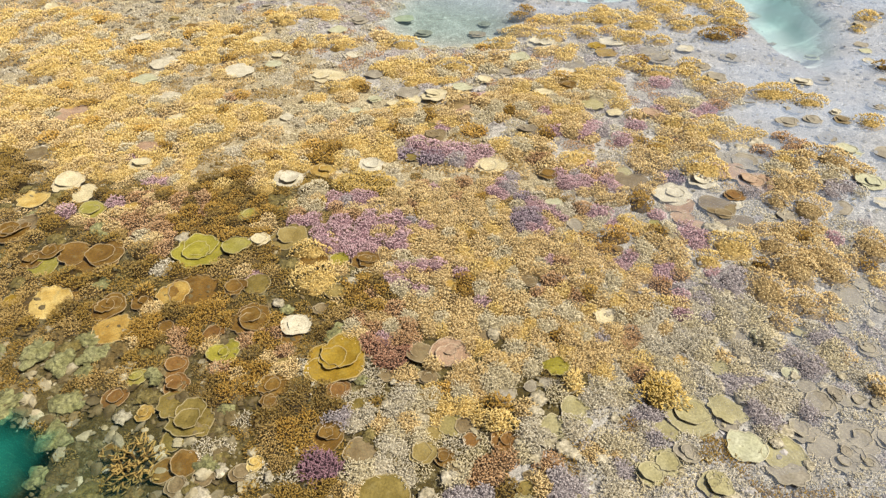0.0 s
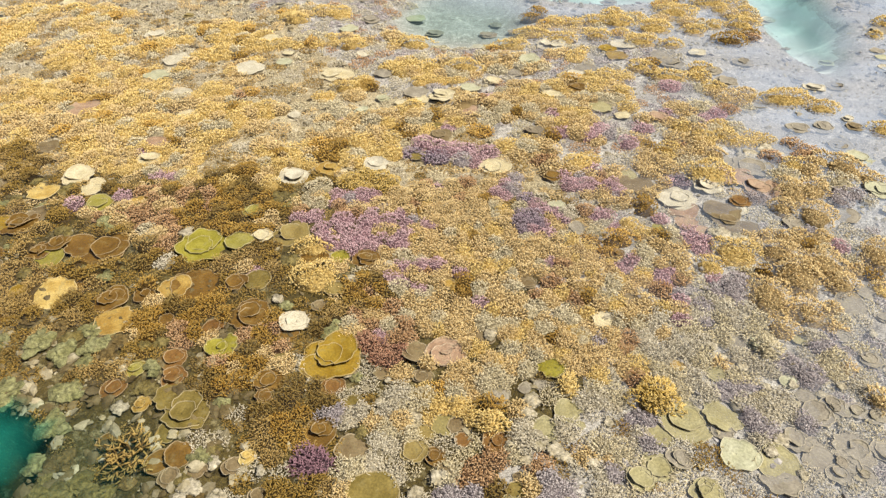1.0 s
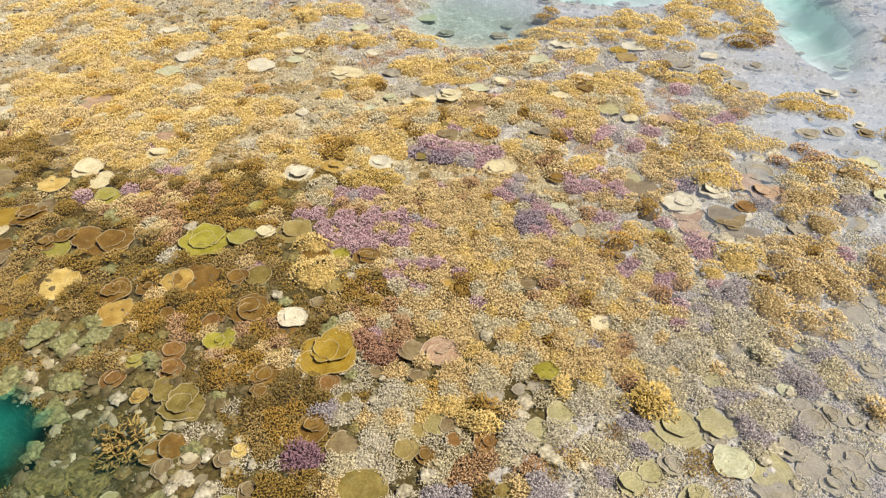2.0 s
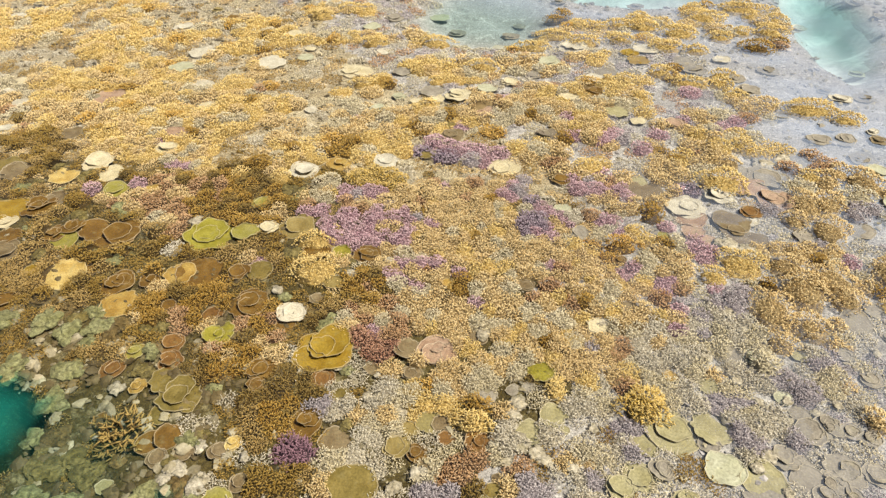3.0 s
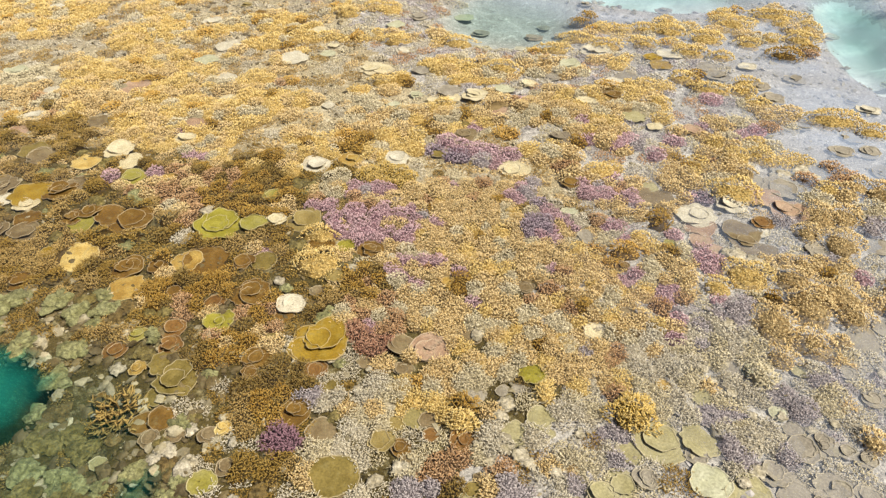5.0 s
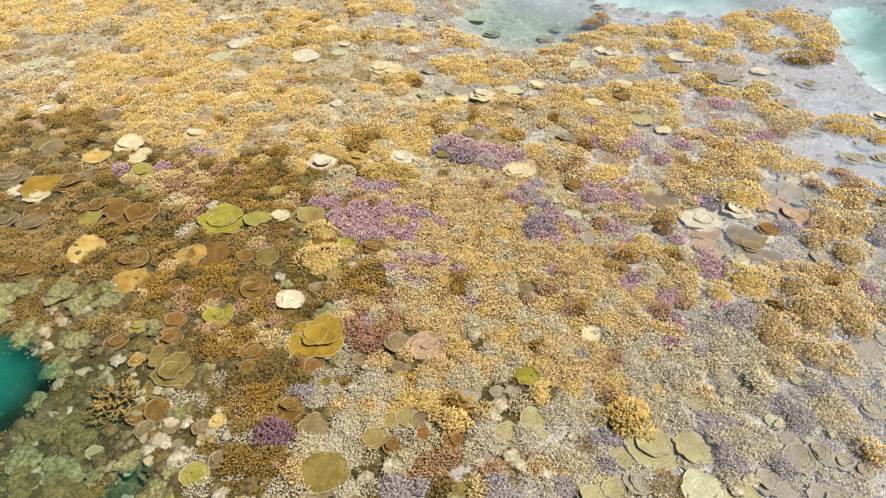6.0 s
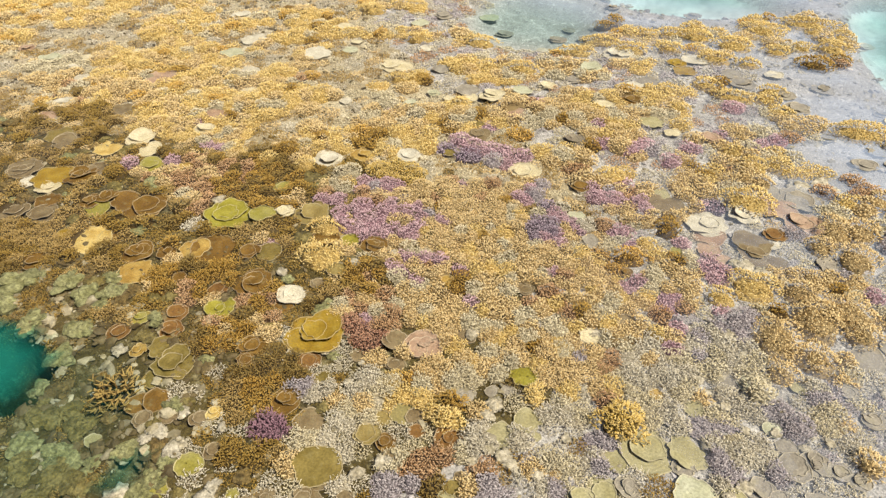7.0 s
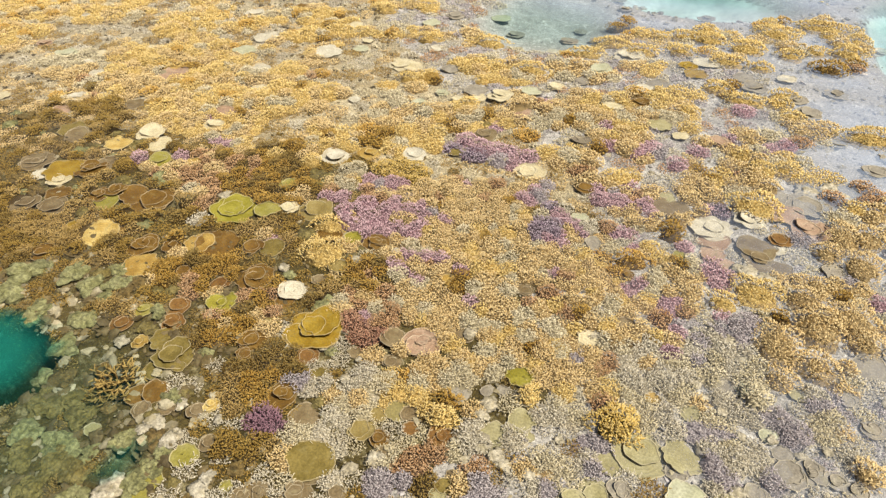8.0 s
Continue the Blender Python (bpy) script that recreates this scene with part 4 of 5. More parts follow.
plate_coral("gray", 1.93, 6.34, 0.136, 0.132, 2)
plate_coral("dark", 1.41, 8.59, 0.185, 0.179, 2)
plate_coral("cream", -0.11, 9.65, 0.225, 0.218, 3)
plate_coral("cream", -0.43, 9.52, 0.121, 0.118, 1)
plate_coral("cream", -2.13, 10.34, 0.243, 0.236, 2)
plate_coral("white", -1.88, 7.12, 0.207, 0.200, 2)
plate_coral("tan", -1.44, 7.34, 0.176, 0.171, 2)
plate_coral("white", -0.80, 7.51, 0.177, 0.172, 2)
plate_coral("olive", -0.26, 7.75, 0.105, 0.102, 1)
plate_coral("mustard", 2.78, 11.88, 0.166, 0.161, 2)
plate_coral("mustard", 2.92, 11.60, 0.203, 0.197, 1)
plate_coral("sage", 2.47, 9.52, 0.195, 0.189, 1)
plate_coral("brown", 2.09, 10.14, 0.168, 0.163, 3)
plate_coral("white", 4.90, 13.52, 0.200, 0.194, 1)
plate_coral("white", 4.41, 11.86, 0.152, 0.147, 1)
plate_coral("white", 1.74, 12.06, 0.299, 0.290, 2)
plate_coral("white", 3.09, 12.15, 0.232, 0.225, 1)
plate_coral("gray", 5.36, 9.11, 0.162, 0.157, 2)
plate_coral("gray", 5.71, 9.18, 0.178, 0.173, 3)
plate_coral("white", 6.06, 10.56, 0.179, 0.174, 2)
plate_coral("gray", 4.50, 11.04, 0.172, 0.166, 3)
plate_coral("gray", 4.64, 10.63, 0.204, 0.198, 2)
plate_coral("rose", 3.33, 9.28, 0.171, 0.166, 2)
plate_coral("cream", 2.78, 9.28, 0.121, 0.117, 1)
plate_coral("white", 0.34, 11.85, 0.140, 0.136, 2)
plate_coral("white", -2.36, 8.80, 0.110, 0.107, 1)
plate_coral("cream", -3.76, 11.79, 0.172, 0.166, 1)
plate_coral("white", -6.12, 11.75, 0.212, 0.205, 2)
plate_coral("white", -5.20, 10.71, 0.240, 0.233, 1)
plate_coral("white", -4.53, 9.40, 0.199, 0.193, 1)
plate_coral("cream", -4.10, 8.71, 0.150, 0.145, 1)
plate_coral("white", -3.68, 10.41, 0.262, 0.254, 1)
plate_coral("white", -7.25, 8.32, 0.135, 0.131, 1)
plate_coral("cream", -7.76, 9.01, 0.163, 0.158, 1)
plate_coral("cream", -2.31, 10.55, 0.082, 0.080, 1)
plate_coral("rose", 0.39, 9.20, 0.162, 0.157, 1)
plate_coral("olive", -0.07, 8.71, 0.078, 0.076, 1)
plate_coral("rose", 0.06, 8.80, 0.079, 0.077, 1)
plate_coral("cream", -1.92, 10.33, 0.182, 0.176, 1)
plate_coral("rose", -5.82, 8.71, 0.290, 0.281, 1)
plate_coral("gold", -5.12, 6.43, 0.208, 0.202, 1)
plate_coral("taupe", -5.85, 6.44, 0.227, 0.220, 2)
plate_coral("olive", -6.08, 6.55, 0.214, 0.208, 1)
plate_coral("taupe", -5.71, 7.51, 0.176, 0.171, 1)
plate_coral("gray", -0.56, 9.73, 0.190, 0.184, 1)
plate_coral("gray", -0.63, 12.85, 0.185, 0.180, 2)
plate_coral("pale", -1.10, 13.43, 0.217, 0.211, 1)
plate_coral("gray", -1.97, 12.93, 0.190, 0.184, 2)
plate_coral("pale", -2.30, 12.38, 0.185, 0.180, 1)
plate_coral("gray", 0.21, 11.03, 0.184, 0.179, 1)
plate_coral("gray", 1.06, 10.71, 0.158, 0.153, 2)
plate_coral("gray", 4.92, 8.50, 0.140, 0.135, 1)
plate_coral("gray", 4.96, 9.82, 0.156, 0.151, 2)
plate_coral("gray", 5.15, 11.50, 0.175, 0.170, 2)
plate_coral("gray", 3.87, 11.37, 0.217, 0.210, 2)
plate_coral("gray", 3.71, 11.71, 0.182, 0.177, 1)
plate_coral("gray", 2.32, 10.96, 0.197, 0.191, 1)
plate_coral("white", 2.13, 10.69, 0.175, 0.169, 1)
plate_coral("gray", 4.59, 6.68, 0.159, 0.154, 2)
plate_coral("gray", 4.92, 6.54, 0.142, 0.138, 2)
plate_coral("gray", 5.27, 6.92, 0.160, 0.155, 1)
plate_coral("gray", 4.60, 8.01, 0.180, 0.175, 2)
plate_coral("gray", 5.83, 8.68, 0.186, 0.180, 2)
plate_coral("gray", 5.63, 9.59, 0.168, 0.163, 1)
plate_coral("gray", 6.45, 10.68, 0.162, 0.157, 2)
plate_coral("gray", 3.43, 4.63, 0.108, 0.105, 1)
plate_coral("sage", 3.13, 4.23, 0.093, 0.091, 1)
plate_coral("pale", 3.78, 4.20, 0.081, 0.079, 1)
plate_coral("pale", 3.59, 4.66, 0.097, 0.095, 2)
plate_coral("sage", 4.06, 4.76, 0.076, 0.073, 1)
plate_coral("gray", 4.49, 4.84, 0.108, 0.105, 2)
plate_coral("taupe", -0.86, 4.71, 0.098, 0.095, 2)
plate_coral("khaki", -1.07, 4.00, 0.080, 0.077, 1)
plate_coral("taupe", 0.16, 2.40, 0.139, 0.137, 3)
plate_coral("taupe", 0.46, 2.51, 0.083, 0.081, 2)
plate_coral("taupe", -0.15, 2.30, 0.103, 0.101, 3)
plate_coral("taupe", -0.26, 2.24, 0.093, 0.091, 2)
plate_coral("gray", 3.42, 3.19, 0.175, 0.171, 1)
plate_coral("gray", 3.91, 3.27, 0.116, 0.113, 2)
plate_coral("gray", 4.11, 3.29, 0.092, 0.090, 3)
plate_coral("gray", 3.62, 3.13, 0.051, 0.049, 1)
plate_coral("gray", 5.01, 5.18, 0.087, 0.085, 2)
plate_coral("sage", 2.78, 2.99, 0.135, 0.132, 4)
plate_coral("gray", 6.96, 9.72, 0.157, 0.154, 2)
plate_coral("taupe", -5.89, 5.66, 0.253, 0.248, 4)
plate_coral("white", -5.59, 5.42, 0.131, 0.128, 1)
plate_coral("taupe", -5.25, 4.82, 0.204, 0.200, 2)
plate_coral("lime", -1.05, 2.07, 0.144, 0.142, 1)
plate_coral("lime", -0.42, 2.27, 0.057, 0.055, 1)

# ---- bleached rocks ----
bleached_lump(3.67, 6.39, 0.144)
bleached_lump(3.87, 6.31, 0.116)
bleached_lump(4.04, 6.24, 0.083)
bleached_lump(4.46, 8.32, 0.170)
bleached_lump(4.71, 8.49, 0.140)
bleached_lump(4.88, 8.32, 0.115)
bleached_lump(-2.84, 5.78, 0.087)
bleached_lump(-2.68, 5.72, 0.071)
bleached_lump(-1.33, 4.77, 0.069)
bleached_lump(-1.37, 2.59, 0.096)
bleached_lump(-1.14, 2.49, 0.084)
bleached_lump(-1.26, 2.83, 0.054)
bleached_lump(1.39, 3.73, 0.092)
bleached_lump(1.36, 3.60, 0.070)
bleached_lump(1.57, 3.25, 0.076)
bleached_lump(1.35, 3.13, 0.062)
bleached_lump(1.22, 3.28, 0.043)
bleached_lump(-0.24, 5.48, 0.059)
bleached_lump(-0.61, 5.17, 0.070)
bleached_lump(0.04, 3.83, 0.038)
bleached_lump(0.12, 3.61, 0.037)
bleached_lump(0.97, 4.51, 0.074)
bleached_lump(2.17, 4.88, 0.076)
bleached_lump(3.80, 4.16, 0.050)
bleached_lump(3.51, 3.54, 0.079)
bleached_lump(3.40, 3.41, 0.060)
bleached_lump(3.61, 4.67, 0.081)
bleached_lump(3.39, 4.33, 0.052)
bleached_lump(4.80, 4.91, 0.049)
bleached_lump(4.03, 4.09, 0.044)
bleached_lump(-0.47, 7.18, 0.039)
bleached_lump(2.38, 6.61, 0.034)
bleached_lump(-2.37, 3.29, 0.076)
bleached_lump(-0.84, 2.78, 0.043)
bleached_lump(0.37, 3.47, 0.051)
bleached_lump(0.01, 3.59, 0.047)
bleached_lump(-0.36, 3.85, 0.044)
bleached_lump(1.47, 3.29, 0.067)
bleached_lump(1.67, 3.19, 0.066)
bleached_lump(0.62, 2.90, 0.075)
bleached_lump(0.47, 2.76, 0.065)
bleached_lump(1.90, 3.16, 0.056)
bleached_lump(2.07, 3.58, 0.049)
bleached_lump(3.16, 4.57, 0.065)
bleached_lump(3.25, 4.45, 0.053)
bleached_lump(3.59, 5.03, 0.079)
bleached_lump(3.46, 5.24, 0.070)
bleached_lump(4.23, 4.20, 0.050)
bleached_lump(3.55, 4.12, 0.045)
bleached_lump(-2.29, 2.83, 0.046)
bleached_lump(-2.00, 2.66, 0.050)
bleached_lump(-1.10, 2.54, 0.066)
bleached_lump(-1.41, 2.48, 0.057)
bleached_lump(2.69, 4.47, 0.043)
bleached_lump(-0.62, 2.17, 0.094)
bleached_lump(-1.29, 1.94, 0.110)
bleached_lump(-1.33, 1.85, 0.095)
bleached_lump(-0.62, 2.28, 0.062)
bleached_lump(3.60, 3.22, 0.046)
bleached_lump(2.89, 2.88, 0.088)

# ---- coral boulders by the deep pool ----
coral_boulder(-4.12, 3.75, 0.242, 1)
coral_boulder(-3.56, 3.89, 0.197, 1)
coral_boulder(-3.21, 3.81, 0.178, 1)
coral_boulder(-2.92, 3.38, 0.168, 1)
coral_boulder(-3.49, 3.31, 0.186, 1)
coral_boulder(-3.98, 3.46, 0.194, 1)
coral_boulder(-2.01, 2.19, 0.131, 1)
coral_boulder(-1.14, 2.38, 0.103, 1)
coral_boulder(-2.86, 2.76, 0.169, 1)
coral_boulder(-2.39, 2.57, 0.160, 0)
coral_boulder(-2.58, 2.43, 0.191, 0)
coral_boulder(-2.48, 2.14, 0.183, 1)
coral_boulder(-2.02, 2.02, 0.176, 0)
coral_boulder(-1.67, 1.96, 0.141, 0)
coral_boulder(-1.99, 1.75, 0.169, 0)
coral_boulder(-1.56, 1.79, 0.165, 1)
coral_boulder(-2.64, 2.76, 0.146, 2)
coral_boulder(-2.14, 2.45, 0.156, 0)
coral_boulder(-3.20, 3.02, 0.141, 0)
coral_boulder(-2.87, 3.06, 0.161, 1)
coral_boulder(-1.99, 2.63, 0.095, 2)
coral_boulder(-1.74, 2.16, 0.117, 1)
coral_boulder(-2.38, 2.00, 0.178, 0)
coral_boulder(-2.15, 2.20, 0.151, 1)
coral_boulder(-1.39, 2.85, 0.125, 1)
coral_boulder(-1.33, 2.93, 0.094, 0)
coral_boulder(-1.13, 2.21, 0.125, 1)
coral_boulder(-1.16, 2.04, 0.139, 1)
coral_boulder(-2.96, 3.90, 0.153, 1)
coral_boulder(-2.93, 3.73, 0.113, 1)
coral_boulder(-3.14, 4.13, 0.143, 1)
coral_boulder(-3.26, 4.00, 0.118, 0)

# ---- branching colonies that stand apart ----
branching_coral("tan", 4.31, 5.70, 0.297, 0.297)
branching_coral("tan", 3.91, 5.32, 0.236, 0.336)
branching_coral("tan", 4.64, 5.89, 0.296, 0.288)
branching_coral("tan", 4.24, 5.15, 0.252, 0.216)
branching_coral("tan", 4.21, 6.08, 0.242, 0.196)
branching_coral("tan", 4.74, 5.61, 0.175, 0.199)
branching_coral("tan", 4.87, 6.83, 0.234, 0.297)
branching_coral("tan", 4.73, 7.34, 0.230, 0.309)
branching_coral("tan", 5.01, 7.42, 0.229, 0.256)
branching_coral("tan", 5.62, 7.98, 0.240, 0.349)
branching_coral("gold", 3.77, 7.68, 0.359, 0.308)
branching_coral("gold", 3.73, 6.03, 0.306, 0.258)
branching_coral("gold", 3.40, 5.78, 0.183, 0.157)
branching_coral("tan", 3.92, 4.88, 0.164, 0.167)
branching_coral("tan", 4.52, 4.05, 0.119, 0.134)
branching_coral("yellow", 2.51, 3.87, 0.218, 0.199)
branching_coral("gold", 5.45, 10.01, 0.476, 0.312)
branching_coral("gold", 5.91, 9.75, 0.266, 0.215)
branching_coral("gold", 4.36, 13.88, 0.454, 0.458)
branching_coral("gold", 5.26, 14.49, 0.640, 0.261)
branching_coral("gold", 5.80, 14.00, 0.245, 0.218)
branching_coral("gold", 5.53, 13.29, 0.317, 0.290)
branching_coral("gold", 4.52, 12.87, 0.257, 0.190)
branching_coral("gold", 5.00, 13.19, 0.218, 0.177)
branching_coral("rust", 5.13, 12.44, 0.361, 0.292)
branching_coral("gold", 4.01, 12.18, 0.229, 0.153)
branching_coral("gold", 3.77, 12.95, 0.395, 0.289)
branching_coral("tan", 5.33, 6.13, 0.234, 0.291)
branching_coral("gold", 6.58, 9.14, 0.213, 0.204)
branching_coral("gold", 8.39, 13.61, 0.251, 0.255)
branching_coral("gold", 7.93, 12.91, 0.141, 0.153)
branching_coral("rust", 7.65, 11.17, 0.178, 0.164)
branching_coral("gold", 3.71, 10.72, 0.414, 0.167)
branching_coral("gold", 4.30, 11.11, 0.243, 0.114)
branching_coral("gold", 3.27, 11.10, 0.250, 0.230)
branching_coral("dark", -2.04, 2.86, 0.190, 0.164)
branching_coral("dark", -2.02, 2.73, 0.136, 0.091)
branching_coral("orange", 2.40, 6.16, 0.223, 0.165)
branching_coral("gold", 1.72, 3.92, 0.089, 0.128)
branching_coral("gold", 1.04, 3.45, 0.148, 0.113)
branching_coral("rust", 1.01, 3.64, 0.150, 0.094)
branching_coral("cream", 3.67, 4.56, 0.134, 0.142)
branching_coral("dun", -3.19, 5.48, 0.145, 0.142)
branching_coral("gold", -1.01, 5.12, 0.292, 0.244)
branching_coral("gold", -1.20, 5.62, 0.254, 0.153)
branching_coral("rust", 2.79, 6.86, 0.173, 0.213)
branching_coral("tan", 4.52, 6.98, 0.176, 0.210)
branching_coral("gold", -3.55, 12.83, 0.329, 0.190)
branching_coral("rust", 1.34, 13.49, 0.256, 0.188)
branching_coral("gold", 2.66, 13.25, 0.341, 0.199)
branching_coral("gold", 1.90, 12.30, 0.391, 0.205)
branching_coral("gold", 3.09, 13.17, 0.364, 0.230)
branching_coral("gold", 2.63, 12.50, 0.307, 0.190)
branching_coral("gold", 3.45, 12.25, 0.350, 0.201)
branching_coral("gold", 1.34, 12.54, 0.400, 0.209)
branching_coral("gold", 0.96, 11.85, 0.327, 0.186)
branching_coral("gold", -0.87, 11.77, 0.341, 0.236)
branching_coral("gold", -2.07, 11.61, 0.320, 0.189)
branching_coral("gold", -1.76, 9.78, 0.258, 0.139)
branching_coral("gold", 0.14, 10.84, 0.349, 0.205)
branching_coral("violet", -0.45, 2.91, 0.192, 0.151)


# ---- coral heads and small plates on the bare ground ----
def clear_of(x, y, r):
    return all(((x - cx) / (rx + r)) ** 2 + ((y - cy) / (ry + r)) ** 2 > 1 for cx, cy, rx, ry in TAKEN)


def covered(x, y):
    return any(((x - cx) / rx) ** 2 + ((y - cy) / ry) ** 2 < 0.8 and share > 0.6 for kind, cx, cy, rx, ry, share in PATCHES)


fill_rng = np.random.RandomState(5)
heads, discs, hazed = 0, 0, 0
for k in range(6000):
    x, y = fill_rng.uniform(-11.0, 9.0), fill_rng.uniform(1.6, 16.0)
    r = fill_rng.uniform(0.06, 0.15)
    silty = bool(pale_ground(x, y))
    if not (-0.9 - 1.05 * y < x < 2.9 + 0.5 * y) or covered(x, y) or hollow(x, y)[0] > 0.3 or not clear_of(x, y, r * 0.6):
        continue
    if not silty and y < 6.7 and x < 0.5 and heads < 250 and fill_rng.rand() < (0.9 if hollow(x, y)[0] > 0.1 else 0.5):
        coral_boulder(round(x, 2), round(y, 2), r)
        heads += 1
    elif hazy(x, y) > 0.25:
        if hazed < 34:
            plate_coral(("gray", "pale", "gray", "white", "taupe")[fill_rng.randint(5)], round(x, 2), round(y, 2), r * 1.5, r * 1.4, 1 + fill_rng.randint(3))
            hazed += 1
    elif discs < 26:
        tones = ("gray", "gray", "rose", "pale", "gray", "white") if silty else ("taupe", "olive", "brown", "taupe", "khaki", "sage")
        plate_coral(tones[fill_rng.randint(6)], round(x, 2), round(y, 2), r * (0.85 if y < 7 else 1.3), r * (0.8 if y < 7 else 1.2), 1 + fill_rng.randint(3))
        discs += 1


# ---- pale plates between the far colonies ----
plates = 0
for k in range(900):
    x, y = fill_rng.uniform(-11.0, 4.0), fill_rng.uniform(6.8, 16.5)
    r = fill_rng.uniform(0.08, 0.24)
    if plates < 40 and -0.9 - 1.05 * y < x < 0.4 * y and hollow(x, y)[0] < 0.05 and clear_of(x, y, r * 1.1) and fbm(x + 60, y, 1.6, 2) > -0.1:
        plate_coral(("cream", "white", "cream", "white", "rose", "pale")[fill_rng.randint(6)], round(x, 2), round(y, 2), r, r * 0.85, 1 + fill_rng.randint(2))
        plates += 1


# ---- thickets of branching coral between them ----
from mathutils import kdtree


def thicket_sites(step, rng, y_from=1.2, y_to=17.0):
    xs, ys = np.arange(-13.0, 10.6, step), np.arange(y_from, y_to, step * 0.87)
    gx, gy = np.meshgrid(xs, ys)
    gx = gx + step * 0.5 * (np.arange(len(ys)) % 2)[:, None]
    gx, gy = gx.ravel() + rng.uniform(-0.38, 0.38, gx.size) * step, gy.ravel() + rng.uniform(-0.38, 0.38, gy.size) * step
    inside = (gx < 2.9 + 0.45 * gy) & (gy > np.minimum(2.35 + 0.075 * gx, 1.3 + 0.344 * (gx + 2.06))) & (gx > np.maximum(-12.6, -0.9 - 1.05 * gy)) & (gy < 14.9 + 0.35 * np.maximum(0, gx))
    return gx[inside], gy[inside]


def grown(x, y, dice):
    """Which kind of branching coral grows at a spot, or none."""
    wx = x + 0.16 * fbm(x, y, 0.5) + 0.05 * fbm(x, y + 7, 0.15, 1)
    wy = y + 0.16 * fbm(x + 31, y, 0.5) + 0.05 * fbm(x, y + 17, 0.15, 1)
    for kind, cx, cy, rx, ry, share in reversed(PATCHES):
        if ((wx - cx) / rx) ** 2 + ((wy - cy) / ry) ** 2 < 1:
            if value_noise(x * 3.1 + cx * 7, y * 3.1 + cy * 7) * 0.55 + dice * 0.45 < share * 0.98:
                return kind
    return None


STRAYS = {
    "gold": (("cream", 0.13), ("tan", 0.38), ("rust", 0.40), ("orange", 0.46)),
    "tan": (("cream", 0.17), ("gold", 0.28), ("pink", 0.30), ("rust", 0.33), ("purple", 0.35)),
    "rust": (("brown", 0.3), ("pink", 0.4), ("tan", 0.47)),
    "purple": (("tan", 0.17), ("pink", 0.25), ("lavender", 0.36)),
    "pink": (("tan", 0.3), ("cream", 0.4)),
    "grey": (("cream", 0.3), ("lavender", 0.36), ("tan", 0.42)),
    "lavender": (("grey", 0.25),),
    "brown": (("tan", 0.25), ("cream", 0.33)),
    "cream": (("tan", 0.2), ("grey", 0.3)),
    "drab": (("brown", 0.25), ("dun", 0.45)),
    "dun": (("drab", 0.3), ("brown", 0.4), ("cream", 0.45)),
    "red": (("pink", 0.3), ("purple", 0.4)),
    "indigo": (("purple", 0.3), ("grey", 0.4)),
}


def strayed(kind, dice):
    """Neighbouring kinds mingle in every patch."""
    for other, share in STRAYS.get(kind, ()):
        if dice < share:
            return other
    return kind


growth_rng = np.random.RandomState(11)
taken = np.array(TAKEN)
sites = []
for step, y_from, y_to in ((0.165, 1.2, 7.6), (0.24, 7.6, 17.0)):
    site_x, site_y = thicket_sites(step, growth_rng, y_from, y_to)
    site_low, site_sand = hollow(site_x, site_y)
    for x, y, low, sand in zip(site_x, site_y, site_low, site_sand):
        if sand > 0.25 or np.any(((x - taken[:, 0]) / (taken[:, 2] + 0.03)) ** 2 + ((y - taken[:, 1]) / (taken[:, 3] + 0.03)) ** 2 < 1):
            continue
        kind = grown(x, y, growth_rng.rand()) if low < 0.08 else None
        mound = float(fbm(x + 3, y * 1.2, 0.7, 1))
        if kind and y > 6.7 and kind in ("gold", "tan", "rust") and mound < -0.25:
            kind = None
        if kind is None:
            if low > 0.30 or growth_rng.rand() < (0.05 if y < 7.2 else 0.35) or (y > 8.0 and low > 0.06) or hazy(x, y) > 0.25 or (x < -1.1 and y < 4.2 and growth_rng.rand() < 0.6):
                continue
            sparse = ("cream", "tan", "grey", "cream") if y > 7.2 and x > -6 else ("grey", "drab", "grey", "drab" if x < 0 else "cream") if y < 4.6 - 0.4 * abs(x) and x > -1.6 else ("drab", "drab", "brown", "dark") if not pale_ground(x, y) else ("grey", "cream", "lavender", "grey")
            if 4.7 < y < 7.6 and x > -0.7 and not pale_ground(x, y):
                sparse = ("tan", "cream", "grey", "dun")
            elif 5.8 < y < 7.6 and x < -0.7:
                sparse = ("dun", "drab", "tan", "dun")
            elif y > 7.6:
                sparse = ("grey", "cream", "lavender", "pink") if pale_ground(x, y) else ("cream", "tan", "grey", "dun")
            sites.append((x, y, step * (0.55 + 0.3 * growth_rng.rand()), 0.015 + 0.025 * growth_rng.rand(), sparse[growth_rng.randint(4)], 0.93 if y < 7.2 else 0.8))
            continue
        kind = strayed(kind, growth_rng.rand())
        high = 0.055 + 0.04 * growth_rng.rand() + 0.05 * float(fbm(x, y, 0.45, 2))
        if y > 6.7 and kind in ("gold", "tan", "rust", "orange", "cream"):
            high += 0.06 * mound
        high = max(0.035, high + 0.05 * float(hazy(x, y)))
        sites.append((x, y, step * (0.67 + 0.3 * growth_rng.rand()), high, kind, 1.0))

finder = kdtree.KDTree(len(sites))
for n, site in enumerate(sites):
    finder.insert((site[0], site[1], 0), n)
finder.balance()
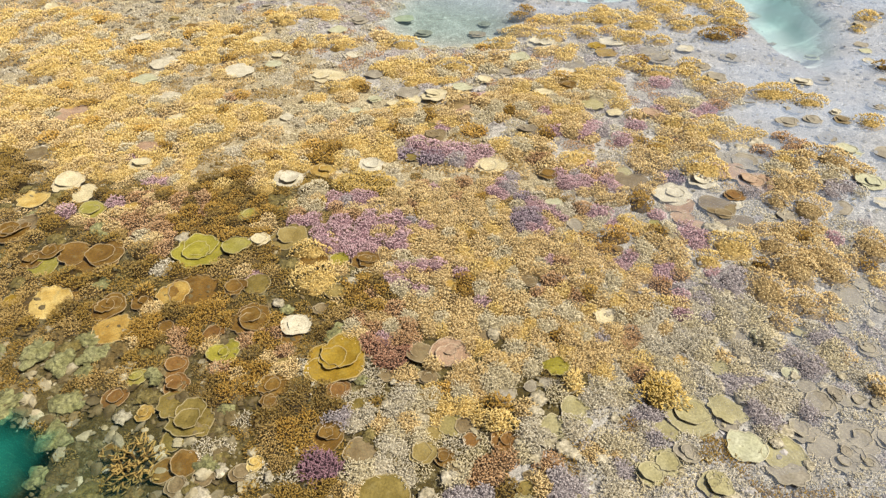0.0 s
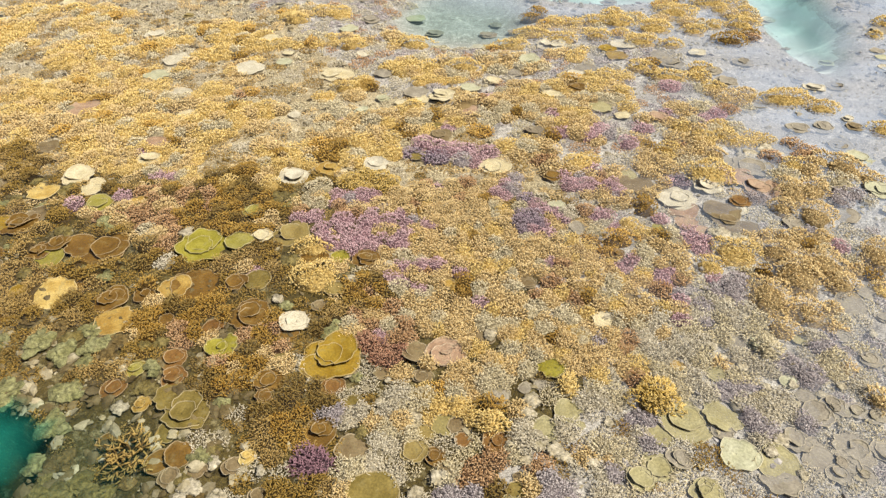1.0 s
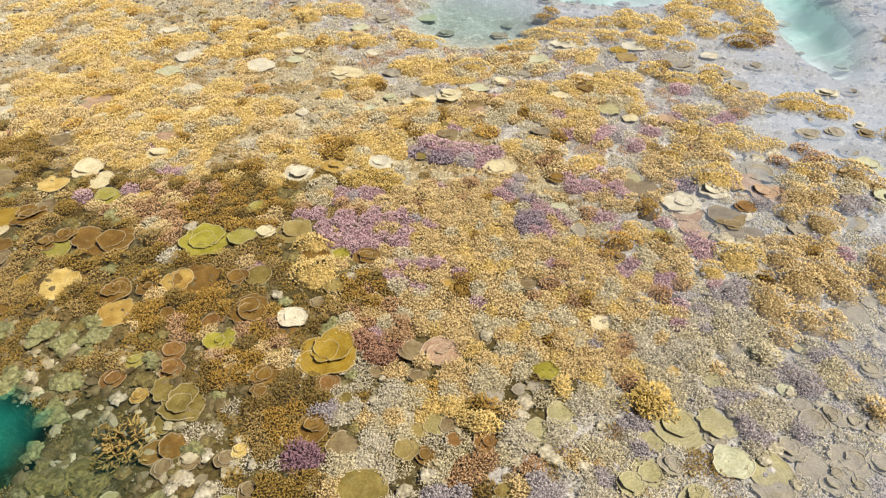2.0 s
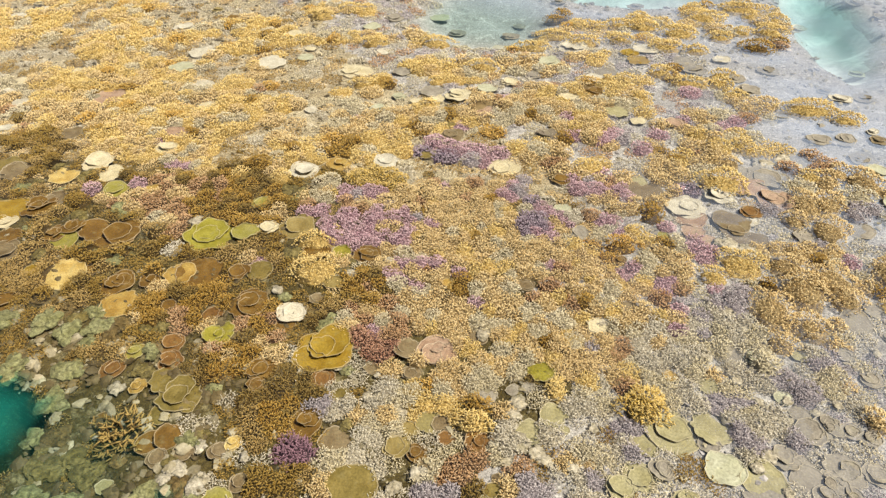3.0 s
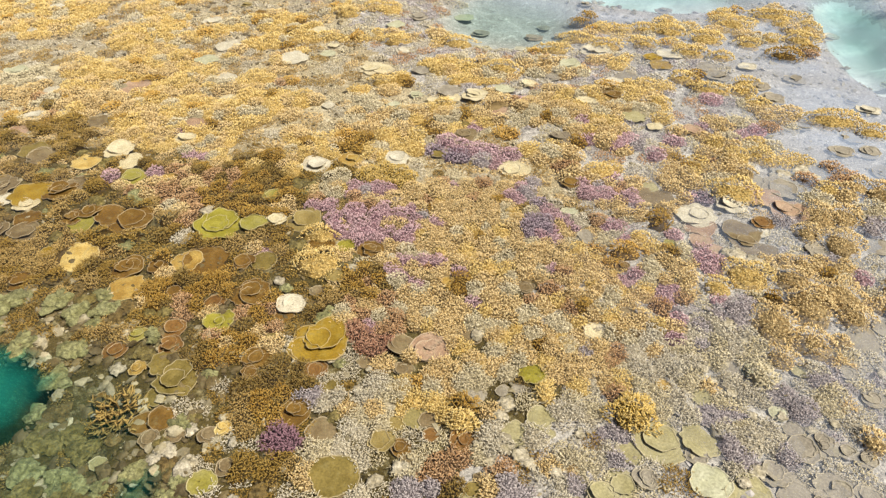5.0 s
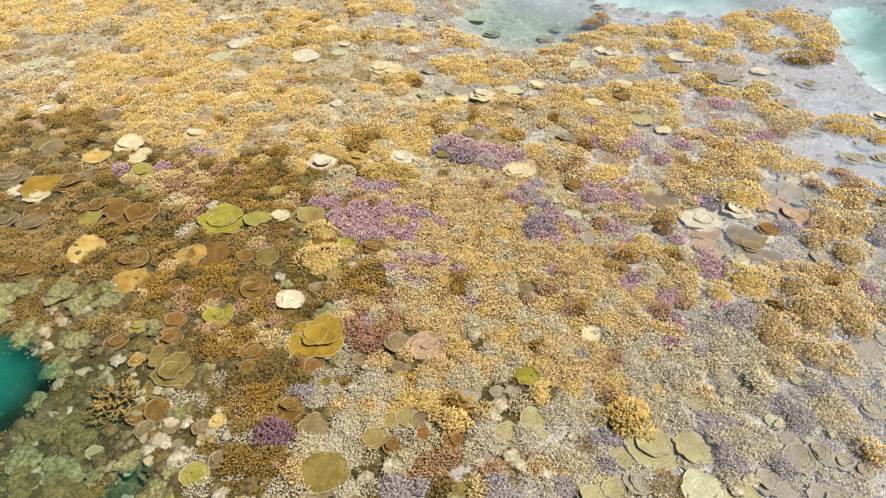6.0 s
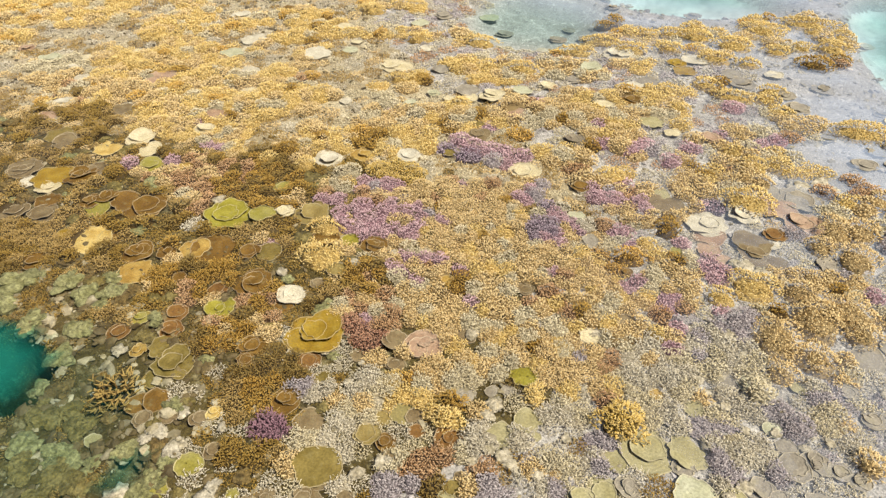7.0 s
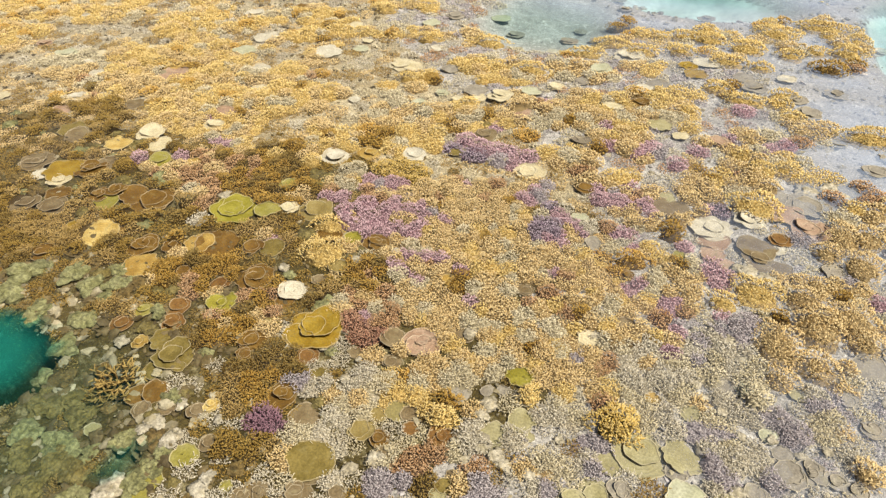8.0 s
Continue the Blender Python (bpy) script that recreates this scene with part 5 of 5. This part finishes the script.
# spacing of the branch ends, depth of the band and how slender they are
BANDS = ((0.0165, 1.2, 4.7, 1.9), (0.0208, 4.7, 7.4, 1.7), (0.028, 7.4, 10.5, 1.6), (0.036, 10.5, 17.0, 1.5))
grown_parts = {}
for gap, y_from, y_to, stretch in BANDS:
    dot_x, dot_y = thicket_sites(gap, growth_rng, y_from, y_to)
    dot_z = bed(dot_x, dot_y)
    clear = np.ones(len(dot_x), bool)
    for cx, cy, rx, ry in TAKEN:
        clear &= ((dot_x - cx) / rx) ** 2 + ((dot_y - cy) / ry) ** 2 > 1
    dice = growth_rng.rand(len(dot_x))
    feet = {}
    for x, y, z, luck in zip(dot_x[clear], dot_y[clear], dot_z[clear], dice[clear]):
        best = None
        for _, n, d in finder.find_n((x, y, 0), 4):
            sx, sy, r, high, kind, full = sites[n]
            if d < r:
                h = high * math.sqrt(1 - 0.85 * (d / r) ** 2)
                if best is None or h > best[0]:
                    best = (h, kind, (x - sx) / r, (y - sy) / r, full)
        if best and luck < best[4]:
            feet.setdefault(best[1], []).append((x, y, float(z) + best[0], best[2], best[3]))
    for kind, rows in feet.items():
        rows = np.array(rows)
        count = len(rows)
        axis = np.stack([rows[:, 3] * 0.45, rows[:, 4] * 0.45, np.full(count, 0.3)], 1) + 0.6 * growth_rng.randn(count, 3)
        axis[:, 2] = np.abs(axis[:, 2]) + 0.06
        axis /= np.linalg.norm(axis, axis=1, keepdims=True)
        foot = rows[:, :3] + np.stack([np.zeros(count), np.zeros(count), 0.012 * growth_rng.randn(count)], 1)
        forked = growth_rng.rand(count) < (0.4 if y_from < 4 else 0.0)
        grown_parts.setdefault(kind, []).append(knobs(foot[~forked], axis[~forked], growth_rng, 0.34 * gap, stretch))
        if forked.any():
            grown_parts[kind].append(sprigs(foot[forked] - (0, 0, 0.01), axis[forked], growth_rng, 0.022, 0.2 * gap, 1))
# domes under the carpets, with the shade of the gaps in their colour
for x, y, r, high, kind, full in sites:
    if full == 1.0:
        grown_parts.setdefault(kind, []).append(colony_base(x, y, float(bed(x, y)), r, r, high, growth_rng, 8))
for kind, pieces in grown_parts.items():
    v, f, g = join(pieces)
    ob = new("coral_thicket", fast_mesh("coral_thicket", v, f, [*BRANCH_MATS[kind], SHADED_BASE_MATS[kind]], g))
    tagged(ob, "dense carpet of " + LOOKS[kind] + " branching coral over the reef", "coral", kind="stuff")


# ---- rubble on the bare ground ----
rubble = {}
dot_x, dot_y = thicket_sites(0.20, growth_rng)
dot_z = bed(dot_x, dot_y)
dot_low, dot_sand = hollow(dot_x, dot_y)
for x, y, z, low, sand in zip(dot_x, dot_y, dot_z, dot_low, dot_sand):
    if low > 1.0 or sand > 0.2 or (y > 8 and low > 0.05):
        continue
    tone = "pale" if growth_rng.rand() < (0.3 if x < -1.0 else 0.5) else ("grey" if pale_ground(x, y) else "olive")
    for k in range(9 if x < -1.0 and y < 4.3 else 3 if y < 4.6 else 1 if tone == "grey" else 2):
        v, f = STONE_SHAPES[growth_rng.randint(12)]
        s = (0.010 + (0.06 if x < -1.0 and y < 4.3 else 0.036) * growth_rng.rand() ** 3) * (1 + 0.06 * max(0, y - 6.0))
        dx, dy = growth_rng.uniform(-0.1, 0.1, 2)
        turn = np.array(Euler((0.3 * growth_rng.randn(), 0.3 * growth_rng.randn(), growth_rng.rand() * 6.28)).to_matrix())
        rubble.setdefault(tone, []).append(((v * (s * 1.3, s * 0.9, s * 0.45)) @ turn.T + (x + dx, y + dy, float(z) + 0.005), f, np.zeros(len(f), bool)))
for tone, parts in rubble.items():
    v, f, g = join(parts)
    ob = new("coral_rubble", fast_mesh("coral_rubble", v, f, [RUBBLE[tone]], smooth=False))
    tagged(ob, tone + " broken coral rubble strewn over the reef bed", "rubble", kind="stuff")
